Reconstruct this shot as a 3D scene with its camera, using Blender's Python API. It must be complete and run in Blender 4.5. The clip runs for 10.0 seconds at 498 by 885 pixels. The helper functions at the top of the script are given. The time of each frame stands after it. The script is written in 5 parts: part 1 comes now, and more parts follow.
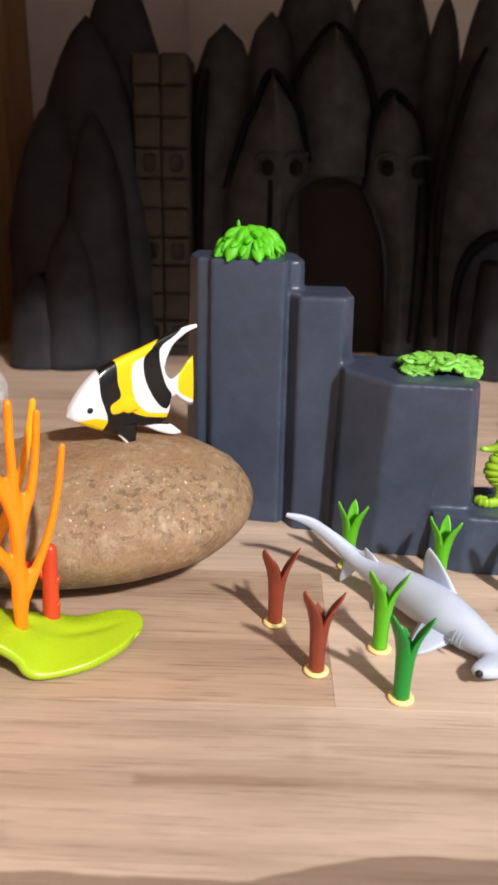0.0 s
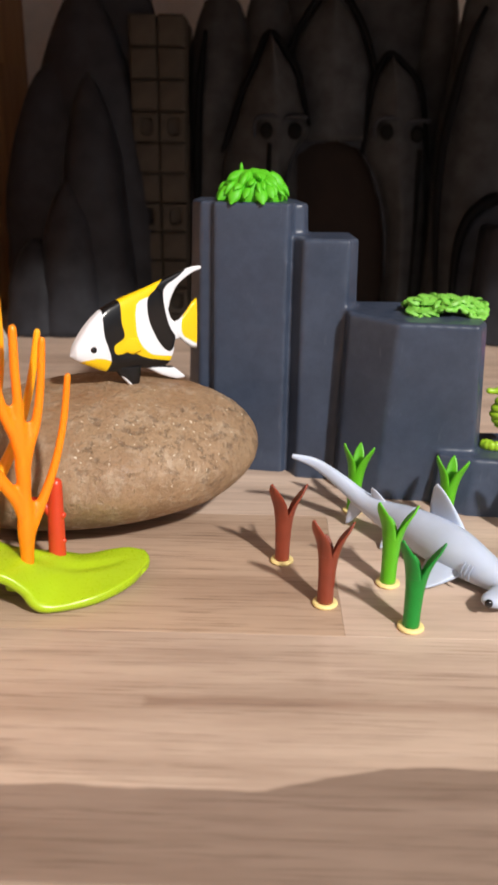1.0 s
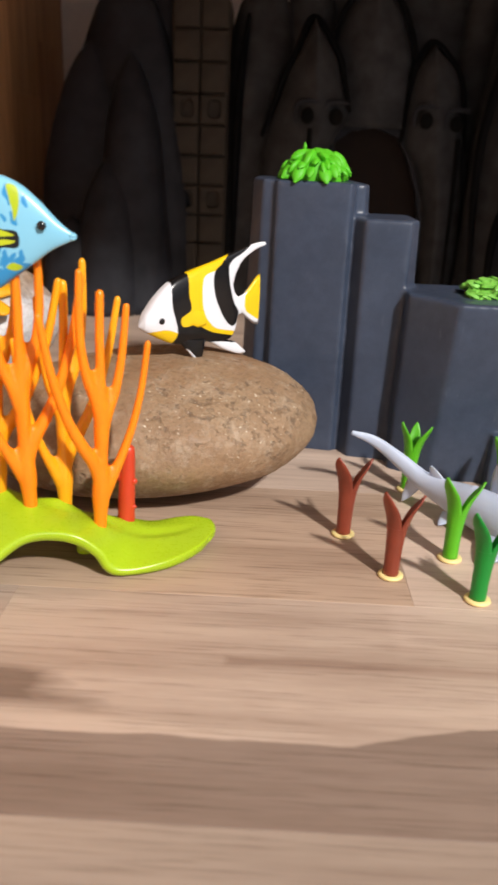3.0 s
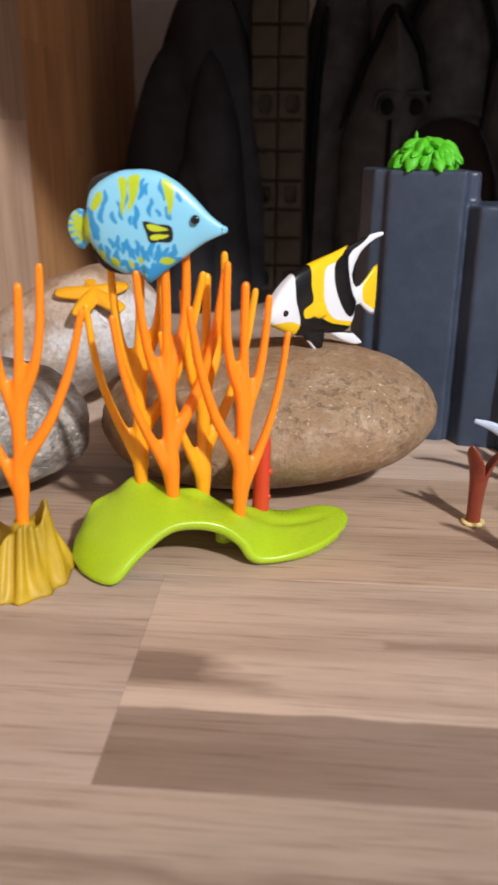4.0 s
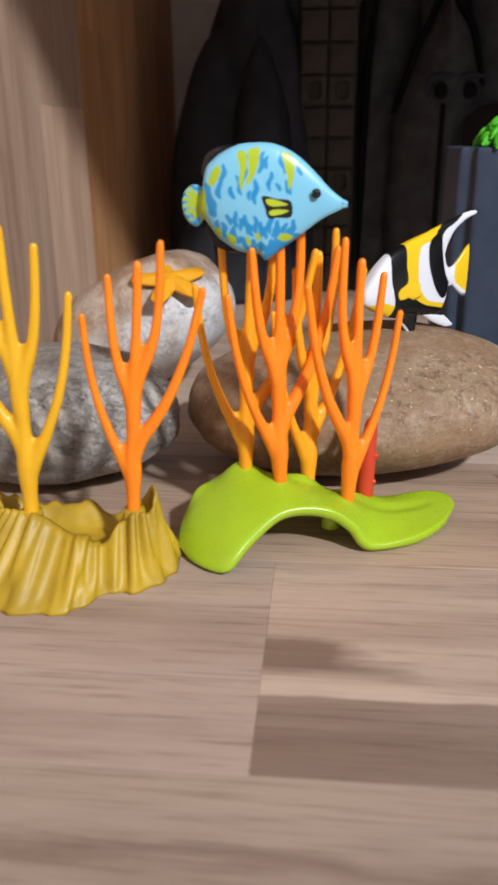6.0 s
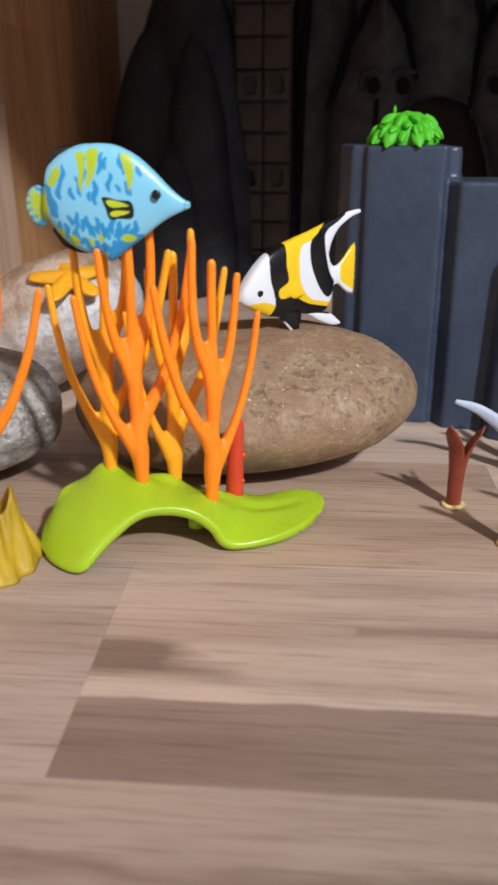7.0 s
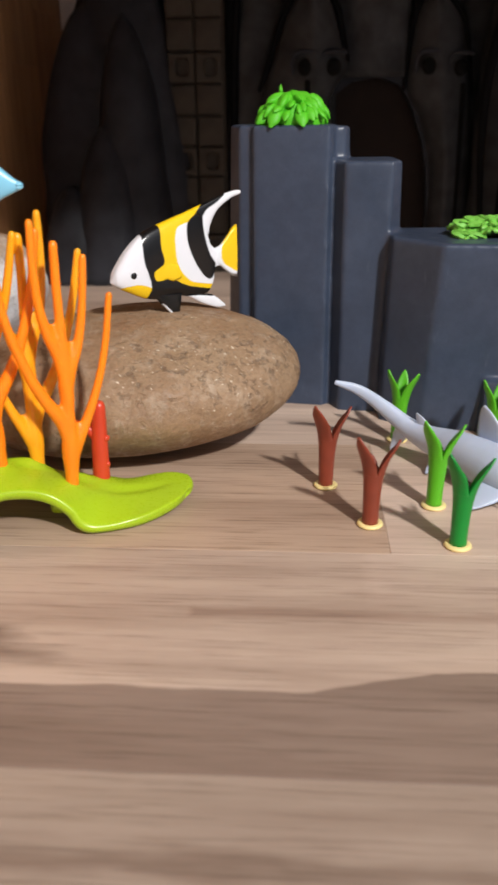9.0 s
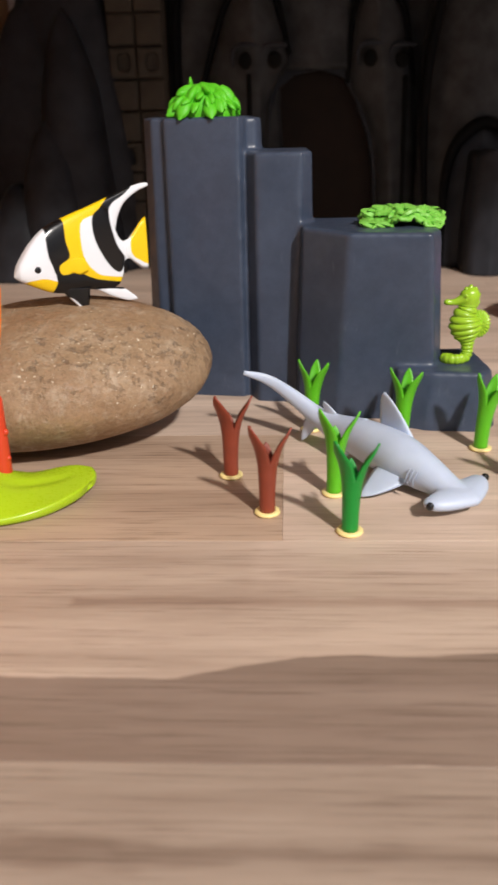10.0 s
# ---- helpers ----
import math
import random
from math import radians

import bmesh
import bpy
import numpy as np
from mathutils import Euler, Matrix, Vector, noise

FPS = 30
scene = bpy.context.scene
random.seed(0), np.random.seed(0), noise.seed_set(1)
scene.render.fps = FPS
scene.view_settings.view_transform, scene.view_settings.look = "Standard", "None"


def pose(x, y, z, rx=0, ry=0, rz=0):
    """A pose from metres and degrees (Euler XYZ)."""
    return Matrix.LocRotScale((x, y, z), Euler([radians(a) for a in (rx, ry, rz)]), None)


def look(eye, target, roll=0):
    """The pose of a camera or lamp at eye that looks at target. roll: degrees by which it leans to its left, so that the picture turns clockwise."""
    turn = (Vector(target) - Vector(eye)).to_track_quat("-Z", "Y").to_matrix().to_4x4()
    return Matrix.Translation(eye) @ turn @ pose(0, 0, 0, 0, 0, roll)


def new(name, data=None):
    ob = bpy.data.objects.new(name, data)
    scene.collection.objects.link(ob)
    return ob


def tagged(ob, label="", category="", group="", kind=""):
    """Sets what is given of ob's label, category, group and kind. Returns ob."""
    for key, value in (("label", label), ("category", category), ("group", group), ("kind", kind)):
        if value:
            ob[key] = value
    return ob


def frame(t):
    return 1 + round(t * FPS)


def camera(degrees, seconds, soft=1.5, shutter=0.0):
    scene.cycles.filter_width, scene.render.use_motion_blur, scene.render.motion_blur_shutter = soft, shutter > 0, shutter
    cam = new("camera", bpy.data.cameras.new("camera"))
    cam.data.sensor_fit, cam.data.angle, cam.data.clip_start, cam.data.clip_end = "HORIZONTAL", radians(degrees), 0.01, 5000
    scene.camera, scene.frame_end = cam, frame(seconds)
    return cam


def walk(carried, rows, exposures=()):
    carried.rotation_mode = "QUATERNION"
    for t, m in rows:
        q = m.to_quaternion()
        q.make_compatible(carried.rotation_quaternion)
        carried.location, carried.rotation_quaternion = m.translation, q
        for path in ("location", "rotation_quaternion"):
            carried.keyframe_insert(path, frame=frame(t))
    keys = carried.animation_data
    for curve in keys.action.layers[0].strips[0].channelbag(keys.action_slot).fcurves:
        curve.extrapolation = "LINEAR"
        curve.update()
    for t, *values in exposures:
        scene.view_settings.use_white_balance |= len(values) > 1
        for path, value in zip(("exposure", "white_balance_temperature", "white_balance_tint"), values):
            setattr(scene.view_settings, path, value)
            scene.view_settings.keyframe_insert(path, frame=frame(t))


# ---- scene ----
cam = camera(35.1, 10.0, soft=2.8, shutter=0.4)
PATH = [
    (0, (0.018, 0.009, 0.215), (0.002, 1.894, -0.451), 1.0),
    (0.5, (0.014, 0.006, 0.2), (0.007, 1.889, -0.474), 1.0),
    (1, (0.013, 0.003, 0.189), (0.01, 1.88, -0.499), 0.8),
    (1.5, (0.002, 0.009, 0.179), (0.249, 1.853, -0.555), 4.3),
    (1.8, (0.004, 0.003, 0.182), (0.277, 1.846, -0.54), 5.0),
    (2, (-0.003, 0.005, 0.179), (0.235, 1.851, -0.554), 4.2),
    (2.2, (-0.002, -0.001, 0.178), (0.146, 1.866, -0.523), 3.5),
    (3.3, (-0.03, -0.006, 0.182), (-0.067, 1.864, -0.529), 1.8),
    (3.5, (-0.038, -0.006, 0.182), (-0.109, 1.86, -0.535), 1.1),
    (4, (-0.061, -0.012, 0.178), (-0.175, 1.852, -0.538), 0.5),
    (4.5, (-0.081, -0.011, 0.177), (-0.215, 1.851, -0.54), -0.1),
    (5, (-0.108, -0.012, 0.177), (-0.265, 1.847, -0.545), -0.5),
    (5.2, (-0.113, -0.012, 0.174), (-0.272, 1.849, -0.542), -0.7),
    (6.3, (-0.088, -0.006, 0.169), (-0.231, 1.85, -0.561), -0.4),
    (6.5, (-0.074, -0.005, 0.17), (-0.209, 1.85, -0.566), -0.4),
    (7, (-0.048, -0.004, 0.172), (-0.166, 1.85, -0.568), -0.3),
    (7.5, (-0.034, -0.003, 0.171), (-0.157, 1.849, -0.574), -0.5),
    (8, (-0.023, -0.002, 0.171), (-0.147, 1.847, -0.583), -0.6),
    (8.5, (-0.009, -0.001, 0.17), (-0.116, 1.844, -0.595), -0.6),
    (9, (0.011, -0.001, 0.169), (-0.088, 1.842, -0.601), -0.8),
    (9.5, (0.031, 0.0, 0.166), (-0.055, 1.842, -0.607), -1.2),
    (10, (0.052, -0.002, 0.166), (-0.018, 1.839, -0.612), -1.6),
]
EXPOSURES = [(0, 0.28, 6380, 10), (0.5, 0.2, 6380, 10), (1, 0.16, 6380, 10), (1.5, 0.26, 6380, 10), (2.0, 0.25, 6360, 10), (3.5, 0.05, 6200, 10), (4.5, -0.06, 5850, 8.5), (6.5, -0.13, 5700, 7.5), (8.5, -0.10, 5980, 9), (10, 0.01, 6340, 10)]
walk(cam, [(t, look(eye, target, roll)) for t, eye, target, roll in PATH], EXPOSURES)
cam.data.dof.use_dof, cam.data.dof.focus_distance, cam.data.dof.aperture_fstop = True, 0.39, 20.0

from mathutils.bvhtree import BVHTree

# ---------------------------------------------------------------- world and lamp
world = bpy.data.worlds.new("room_air")
scene.world = world
world.use_nodes = True
world.node_tree.nodes["Background"].inputs[0].default_value = (0.55, 0.62, 0.75, 1)
world.node_tree.nodes["Background"].inputs[1].default_value = 0.022

LAMP = (0.832, -0.942, 1.300)
bulb = bpy.data.lights.new("ceiling_lamp", "POINT")
bulb.energy, bulb.color, bulb.shadow_soft_size = 198, (1.0, 0.93, 0.855), 0.062
lamp = new("ceiling_lamp", bulb)
lamp.location = LAMP


# ---------------------------------------------------------------- materials
class Nodes:
    """A small helper round a node tree."""

    def __init__(self, name):
        self.mat = bpy.data.materials.new(name)
        self.mat.use_nodes = True
        self.tree = self.mat.node_tree
        self.bsdf = self.tree.nodes["Principled BSDF"]

    def add(self, kind, **values):
        n = self.tree.nodes.new(kind)
        for key, v in values.items():
            n.inputs[key.replace("_", " ")].default_value = v
        return n

    def link(self, a, b):
        self.tree.links.new(a, b)

    def coords(self, scale=(1, 1, 1), shuffle=False):
        tc = self.add("ShaderNodeTexCoord")
        mp = self.add("ShaderNodeMapping")
        mp.inputs["Scale"].default_value = scale
        self.link(tc.outputs["Object"], mp.inputs["Vector"])
        if shuffle:
            info = self.add("ShaderNodeObjectInfo")
            mul = self.add("ShaderNodeVectorMath")
            mul.operation = "SCALE"
            mul.inputs[0].default_value = (7.3, 13.1, 3.7)
            self.link(info.outputs["Random"], mul.inputs["Scale"])
            self.link(mul.outputs[0], mp.inputs["Location"])
        return mp.outputs["Vector"]

    def noise(self, vec, scale, detail=4.0, rough=0.55):
        n = self.add("ShaderNodeTexNoise", Scale=scale, Detail=detail, Roughness=rough)
        self.link(vec, n.inputs["Vector"])
        return n.outputs["Fac"]

    def ramp(self, fac, stops):
        r = self.add("ShaderNodeValToRGB")
        el = r.color_ramp.elements
        while len(el) < len(stops):
            el.new(0.5)
        for e, (p, c) in zip(el, stops):
            e.position, e.color = p, (*c, 1) if len(c) == 3 else c
        self.link(fac, r.inputs["Fac"])
        return r.outputs["Color"]

    def mix(self, fac, a, b, mode="MIX"):
        m = self.add("ShaderNodeMix")
        m.data_type, m.blend_type = "RGBA", mode
        for sock, v in ((m.inputs[0], fac), (m.inputs[6], a), (m.inputs[7], b)):
            if isinstance(v, (int, float)):
                sock.default_value = v
            elif isinstance(v, tuple):
                sock.default_value = (*v, 1)
            else:
                self.link(v, sock)
        return m.outputs[2]

    def math(self, op, a, b=0.0):
        m = self.add("ShaderNodeMath")
        m.operation = op
        for sock, v in zip(m.inputs, (a, b)):
            if isinstance(v, (int, float)):
                sock.default_value = v
            else:
                self.link(v, sock)
        return m.outputs[0]

    def bump(self, height, strength, distance):
        b = self.add("ShaderNodeBump", Strength=strength, Distance=distance)
        self.link(height, b.inputs["Height"])
        self.link(b.outputs["Normal"], self.bsdf.inputs["Normal"])

    def done(self, colour, rough, **extra):
        if isinstance(colour, tuple):
            self.bsdf.inputs["Base Color"].default_value = (*colour, 1)
        else:
            self.link(colour, self.bsdf.inputs["Base Color"])
        if isinstance(rough, (int, float)):
            self.bsdf.inputs["Roughness"].default_value = rough
        else:
            self.link(rough, self.bsdf.inputs["Roughness"])
        for key, v in extra.items():
            self.bsdf.inputs[key.replace("_", " ")].default_value = v
        return self.mat


def plastic(name, colour, rough=0.35, grain=0.06, sss=0.0, relief=0.0002, shine=0.5):
    """Moulded toy plastic: faint mottling, handling marks in the gloss, fine relief."""
    n = Nodes(name)
    v = n.coords()
    big, fine = n.noise(v, 45, 3), n.noise(v, 700, 4)
    dark = tuple(c * (1 - 2.2 * grain) for c in colour)
    light = tuple(min(1, c * (1 + grain)) for c in colour)
    col = n.ramp(big, [(0.3, dark), (0.7, light)])
    r = n.ramp(fine, [(0.3, (rough * 0.93,) * 3), (0.7, (min(1, rough * 1.1),) * 3)])
    if relief:
        n.bump(fine, 0.25, relief)
    if sss:
        n.bsdf.inputs["Subsurface Weight"].default_value = sss
        n.bsdf.inputs["Subsurface Radius"].default_value = (1.0, 0.8, 0.5)
        n.bsdf.inputs["Subsurface Scale"].default_value = 0.002
    return n.done(col, r, Specular_IOR_Level=shine)


def scuffed(name, colour, rough):
    """Moulded plastic with a cloudy, handled surface: dull and shiny patches, fine pale scuffs."""
    n = Nodes(name)
    v = n.coords()
    cloud, mid, fine = n.noise(v, 22, 4, 0.6), n.noise(v, 150, 5, 0.7), n.noise(v, 900, 3)
    col = n.ramp(cloud, [(0.3, tuple(c * 0.84 for c in colour)), (0.7, tuple(c * 1.14 for c in colour))])
    col = n.mix(0.8, col, n.ramp(mid, [(0.36, (0.86, 0.87, 0.88)), (0.62, (1.12, 1.11, 1.09))]), "MULTIPLY")
    rub = n.math("MULTIPLY", n.ramp(n.noise(n.coords((320, 320, 60)), 1.0, 3, 0.6), [(0.62, (0, 0, 0)), (0.72, (1, 1, 1))]), n.ramp(n.noise(v, 40, 3), [(0.5, (0, 0, 0)), (0.66, (1, 1, 1))]))
    col = n.mix(n.math("MULTIPLY", rub, 0.22), col, (0.22, 0.24, 0.28))
    n.bump(n.math("ADD", n.math("MULTIPLY", mid, 0.7), n.math("MULTIPLY", fine, 0.3)), 0.3, 0.00022)
    r = n.ramp(n.noise(v, 65, 5, 0.65), [(0.32, (rough * 0.78,) * 3), (0.68, (rough * 1.28,) * 3)])
    return n.done(col, r)


def wood(name, pale, deep, along=0, streak=0.5, band=None, tone=0.12, lift=(0.0, 1.0, 0.0)):
    """Oiled hardwood whose grain runs along the given axis."""
    n = Nodes(name)
    sc = [14.0, 14.0, 14.0]
    sc[along] = 0.9
    v = n.coords(tuple(sc), shuffle=True)
    wide = n.noise(v, 2.2, 5, 0.6)
    sc2 = [620.0, 620.0, 620.0]
    sc2[along] = 22.0
    v2 = n.coords(tuple(sc2), shuffle=True)
    fine = n.noise(v2, 1.0, 3, 0.6)
    col = n.ramp(wide, [(0.25, deep), (0.48, tuple((a + b) / 2 for a, b in zip(pale, deep))), (0.62, pale)])
    pores = n.ramp(fine, [(0.30, (0.46, 0.41, 0.37)), (0.46, (1, 1, 1)), (0.7, (1.04, 1.04, 1.04))])
    col = n.mix(streak, col, pores, "MULTIPLY")
    sc3 = [60.0, 60.0, 60.0]
    sc3[along] = 3.2
    v3 = n.coords(tuple(sc3), shuffle=True)
    mid = n.ramp(n.noise(v3, 1.0, 4, 0.65), [(0.36, (0.78, 0.74, 0.71)), (0.54, (1.05, 1.04, 1.03))])
    col = n.mix(0.7, col, mid, "MULTIPLY")
    blot = n.ramp(n.noise(n.coords(tuple(26.0 if k != along else 5.0 for k in range(3)), shuffle=True), 1.0, 5, 0.7), [(0.34, (0.82, 0.785, 0.765)), (0.50, (0.98, 0.975, 0.97)), (0.66, (1.10, 1.09, 1.07))])
    col = n.mix(0.85, col, blot, "MULTIPLY")
    info = n.add("ShaderNodeObjectInfo")
    shade = n.ramp(info.outputs["Random"], [(0.0, (1 - tone,) * 3), (1.0, (1 + 0.3 * tone,) * 3)])
    col = n.mix(1.0, col, shade, "MULTIPLY")
    if band:
        # a heartwood streak with a wavering edge, lying along the board
        tc = n.add("ShaderNodeTexCoord")
        sep = n.add("ShaderNodeSeparateXYZ")
        n.link(tc.outputs["Object"], sep.inputs[0])
        waver = n.noise(n.coords((9, 30, 9)), 1.0, 4, 0.6)
        rise = n.add("ShaderNodeMapRange", From_Min=lift[0], From_Max=lift[1], To_Min=0.0, To_Max=-lift[2])
        n.link(sep.outputs["X"], rise.inputs["Value"])
        for k, (y0, y1, x0, x1, wob, soft, tint) in enumerate(band):
            yy = n.math("ADD", sep.outputs["Y"], n.math("MULTIPLY", n.math("SUBTRACT", waver, 0.5), wob))
            if k == 0:
                yy = n.math("ADD", yy, rise.outputs[0])
            inside = n.math("MINIMUM", n.math("SUBTRACT", yy, y0), n.math("SUBTRACT", y1, yy))
            inx = n.math("MINIMUM", n.math("SUBTRACT", sep.outputs["X"], x0), n.math("MULTIPLY", n.math("SUBTRACT", x1, n.math("ADD", sep.outputs["X"], n.math("MULTIPLY", n.math("SUBTRACT", waver, 0.5), 0.12))), 0.25))
            fac = n.add("ShaderNodeMapRange", From_Min=0.0, From_Max=soft)
            n.link(n.math("MINIMUM", inside, inx), fac.inputs["Value"])
            col = n.mix(fac.outputs[0], col, n.mix(1.0, col, tint, "MULTIPLY"))
    n.bump(fine, 0.35, 0.0004)
    r = n.ramp(fine, [(0.2, (0.62,) * 3), (0.7, (0.46,) * 3)])
    return n.done(col, r)


def stone(name, stops, speck, pits, vein=None, rough=0.75, pitted=0.5, stain=None):
    """A river stone: clouded colour, crystals, pits, an uneven skin."""
    n = Nodes(name)
    v = n.coords()
    cloud = n.noise(v, 28, 6, 0.62)
    col = n.ramp(cloud, stops)
    col = n.mix(0.7, col, n.ramp(n.noise(v, 13, 3, 0.55), [(0.34, (1.10, 0.96, 0.84)), (0.52, (1, 1, 1)), (0.68, (0.90, 0.93, 0.92))]), "MULTIPLY")
    if stain:
        # an iron stain over one end of the stone, with a ragged edge
        axis, level, tint = stain
        dot = n.add("ShaderNodeVectorMath")
        dot.operation = "DOT_PRODUCT"
        dot.inputs[1].default_value = axis
        n.link(v, dot.inputs[0])
        ragged = n.math("ADD", dot.outputs["Value"], n.math("MULTIPLY", n.math("SUBTRACT", n.noise(v, 55, 5, 0.65), 0.5), 0.026))
        edge = n.add("ShaderNodeMapRange", From_Min=level - 0.004, From_Max=level + 0.006)
        n.link(ragged, edge.inputs["Value"])
        col = n.mix(edge.outputs[0], col, n.mix(1.0, col, tint, "MULTIPLY"))
    grit = n.noise(v, 420, 5, 0.7)
    col = n.mix(0.85, col, n.ramp(grit, [(0.32, (0.72, 0.68, 0.65)), (0.52, (1, 1, 1)), (0.72, (1.14, 1.12, 1.10))]), "MULTIPLY")
    patch = n.noise(v, 85, 6, 0.75)
    crust = n.ramp(patch, [(0.50, (0, 0, 0)), (0.64, (1, 1, 1))])
    col = n.mix(n.math("MULTIPLY", crust, 0.5), col, n.mix(0.5, col, (0.66, 0.55, 0.42)))
    sparkle = n.math("MULTIPLY", n.math("GREATER_THAN", n.noise(v, speck * 1.7, 2, 0.5), 0.69), n.math("GREATER_THAN", n.noise(v, 24, 4), 0.55))
    col = n.mix(n.math("MULTIPLY", sparkle, 0.7), col, (0.85, 0.77, 0.62))
    pit = n.ramp(n.math("ADD", n.math("MULTIPLY", n.noise(v, pits * 2.2, 4, 0.7), 0.75), n.math("MULTIPLY", n.noise(v, 30, 3), 0.25)), [(0.55, (0, 0, 0)), (0.63, (1, 1, 1))])
    cluster = n.ramp(n.noise(v, 20, 3), [(0.45, (0, 0, 0)), (0.58, (1, 1, 1))])
    pit = n.math("MULTIPLY", pit, cluster)
    col = n.mix(n.math("MULTIPLY", pit, pitted), col, (0.10, 0.066, 0.045))
    height = n.math("SUBTRACT", n.math("ADD", n.math("ADD", n.math("MULTIPLY", grit, 0.5), n.math("MULTIPLY", cloud, 0.8)), n.math("MULTIPLY", crust, 0.3)), n.math("MULTIPLY", pit, 0.8))
    if vein:
        ridge_line = n.math("ABSOLUTE", n.math("SUBTRACT", n.noise(v, vein, 6, 0.65), 0.5))
        crack = n.ramp(ridge_line, [(0.0, (1, 1, 1)), (0.028, (0, 0, 0))])
        crack = n.math("MULTIPLY", crack, n.ramp(n.noise(v, 60, 3), [(0.38, (0, 0, 0)), (0.52, (1, 1, 1))]))
        col = n.mix(n.math("MULTIPLY", crack, 0.3), col, (0.10, 0.09, 0.085))
        height = n.math("SUBTRACT", n.math("MULTIPLY", height, 1.6), n.math("MULTIPLY", crack, 1.1))
    n.bump(height, 0.6, 0.0016)
    r = n.ramp(n.noise(v, 260, 3), [(0.35, (rough * 0.45,) * 3), (0.55, (rough,) * 3)])
    return n.done(col, r)


def painted(name, base, layers, rough=0.3):
    """Toy paint: patches whose edges come from distance attributes of the mesh."""
    n = Nodes(name)
    v = n.coords()
    fine = n.noise(v, 900, 3)
    wob = n.math("MULTIPLY", n.math("SUBTRACT", n.noise(v, 500, 2), 0.5), 0.0006)
    col = n.mix(0.25, base, n.ramp(n.noise(v, 70, 3), [(0.3, tuple(c * 0.82 for c in base)), (0.7, base)]))
    for attr, tint, soft in layers:
        a = n.add("ShaderNodeAttribute")
        a.attribute_name = attr
        f = n.add("ShaderNodeMapRange", From_Min=-soft, From_Max=soft)
        n.link(n.math("ADD", a.outputs["Fac"], wob), f.inputs["Value"])
        col = n.mix(f.outputs[0], col, tint)
    n.bump(fine, 0.2, 0.0002)
    return n.done(col, rough)


M_TABLE_ROSE = wood("oiled_oak_rose", (0.418, 0.326, 0.272), (0.362, 0.277, 0.224), 0, 0.6, tone=0.0)
M_TABLE = wood("oiled_oak", (0.380, 0.297, 0.239), (0.326, 0.250, 0.196), 0, 0.55,
               band=[(0.131, 0.139, -0.5, 3.0, 0.024, 0.004, (0.70, 0.66, 0.64))], tone=0.06)
M_TABLE_PALE = wood("oiled_oak_pale", (0.620, 0.490, 0.402), (0.560, 0.432, 0.346), 0, 0.34, tone=0.0)
M_TABLE_TAN = wood("oiled_oak_tan", (0.465, 0.342, 0.254), (0.390, 0.278, 0.202), 0, 0.75, tone=0.0)
M_TABLE_DARK = wood("oiled_oak_heartwood", (0.505, 0.394, 0.317), (0.438, 0.335, 0.262), 0, 0.50, lift=(0.016, 0.056, 0.0120),
                    band=[(0.150, 0.1995, -0.5, 3.0, 0.013, 0.0014, (0.525, 0.496, 0.490)),
                          (0.2085, 0.2335, -0.5, -0.068, 0.012, 0.006, (0.43, 0.39, 0.37)),
                          (0.2370, 0.2455, -0.03, 3.0, 0.010, 0.003, (0.76, 0.71, 0.69)),
                          (0.2475, 0.300, 0.035, 3.0, 0.020, 0.006, (1.10, 1.11, 1.13))], tone=0.0)
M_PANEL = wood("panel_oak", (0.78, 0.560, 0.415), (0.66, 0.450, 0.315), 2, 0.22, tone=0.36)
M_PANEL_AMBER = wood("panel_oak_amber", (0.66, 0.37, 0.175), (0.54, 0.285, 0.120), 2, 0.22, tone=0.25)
M_WALL = plastic("white_wall_paint", (0.86, 0.815, 0.77), 0.9, 0.03, relief=0.0006)
M_ROOM = plastic("room_paint", (0.17, 0.182, 0.21), 0.9, 0.04)
M_SHELF_OAK = plastic("shelf_oak", (0.50, 0.41, 0.34), 0.6, 0.06)
M_SHELF = plastic("shelf_board", (0.16, 0.13, 0.11), 0.6, 0.05)
M_ROCK = scuffed("slate_grey_plastic", (0.042, 0.057, 0.093), 0.36)
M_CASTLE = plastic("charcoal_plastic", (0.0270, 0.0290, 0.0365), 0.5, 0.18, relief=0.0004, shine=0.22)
M_RIDGE_GAP_SHADE = plastic("black_rim_gap_shade", (0.0030, 0.0030, 0.0036), 0.6, 0.1, shine=0.1)
# lighter charcoal: gables, and spires on the better lit right side
M_GABLE_LIT_SPIRE = plastic("charcoal_gable_lit_spire", (0.0430, 0.0445, 0.0475), 0.5, 0.22, relief=0.0005, shine=0.22)
M_TOWER = plastic("taupe_plastic", (0.058, 0.049, 0.039), 0.6, 0.14, shine=0.2)
# near-black colour for the shade inside castle windows and slits
M_RECESS_SHADE = plastic("recess_shade", (0.007, 0.007, 0.007), 0.8, 0.05, shine=0.1)
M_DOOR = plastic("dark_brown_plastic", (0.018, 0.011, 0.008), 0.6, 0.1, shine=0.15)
M_ORANGE = plastic("orange_plastic", (0.99, 0.262, 0.004), 0.36, 0.03, 0.35)
M_AMBER = plastic("amber_plastic", (0.95, 0.405, 0.006), 0.36, 0.03, 0.35)
M_YELLOW = plastic("yellow_plastic", (0.82, 0.462, 0.008), 0.36, 0.03, 0.3)
M_RED = plastic("red_plastic", (0.62, 0.055, 0.018), 0.35, 0.05, 0.1)
M_LIME = plastic("lime_plastic", (0.36, 0.53, 0.010), 0.28, 0.03, relief=0.0)
M_MUSTARD = plastic("mustard_plastic", (0.47, 0.31, 0.014), 0.46, 0.12, relief=0.0006)
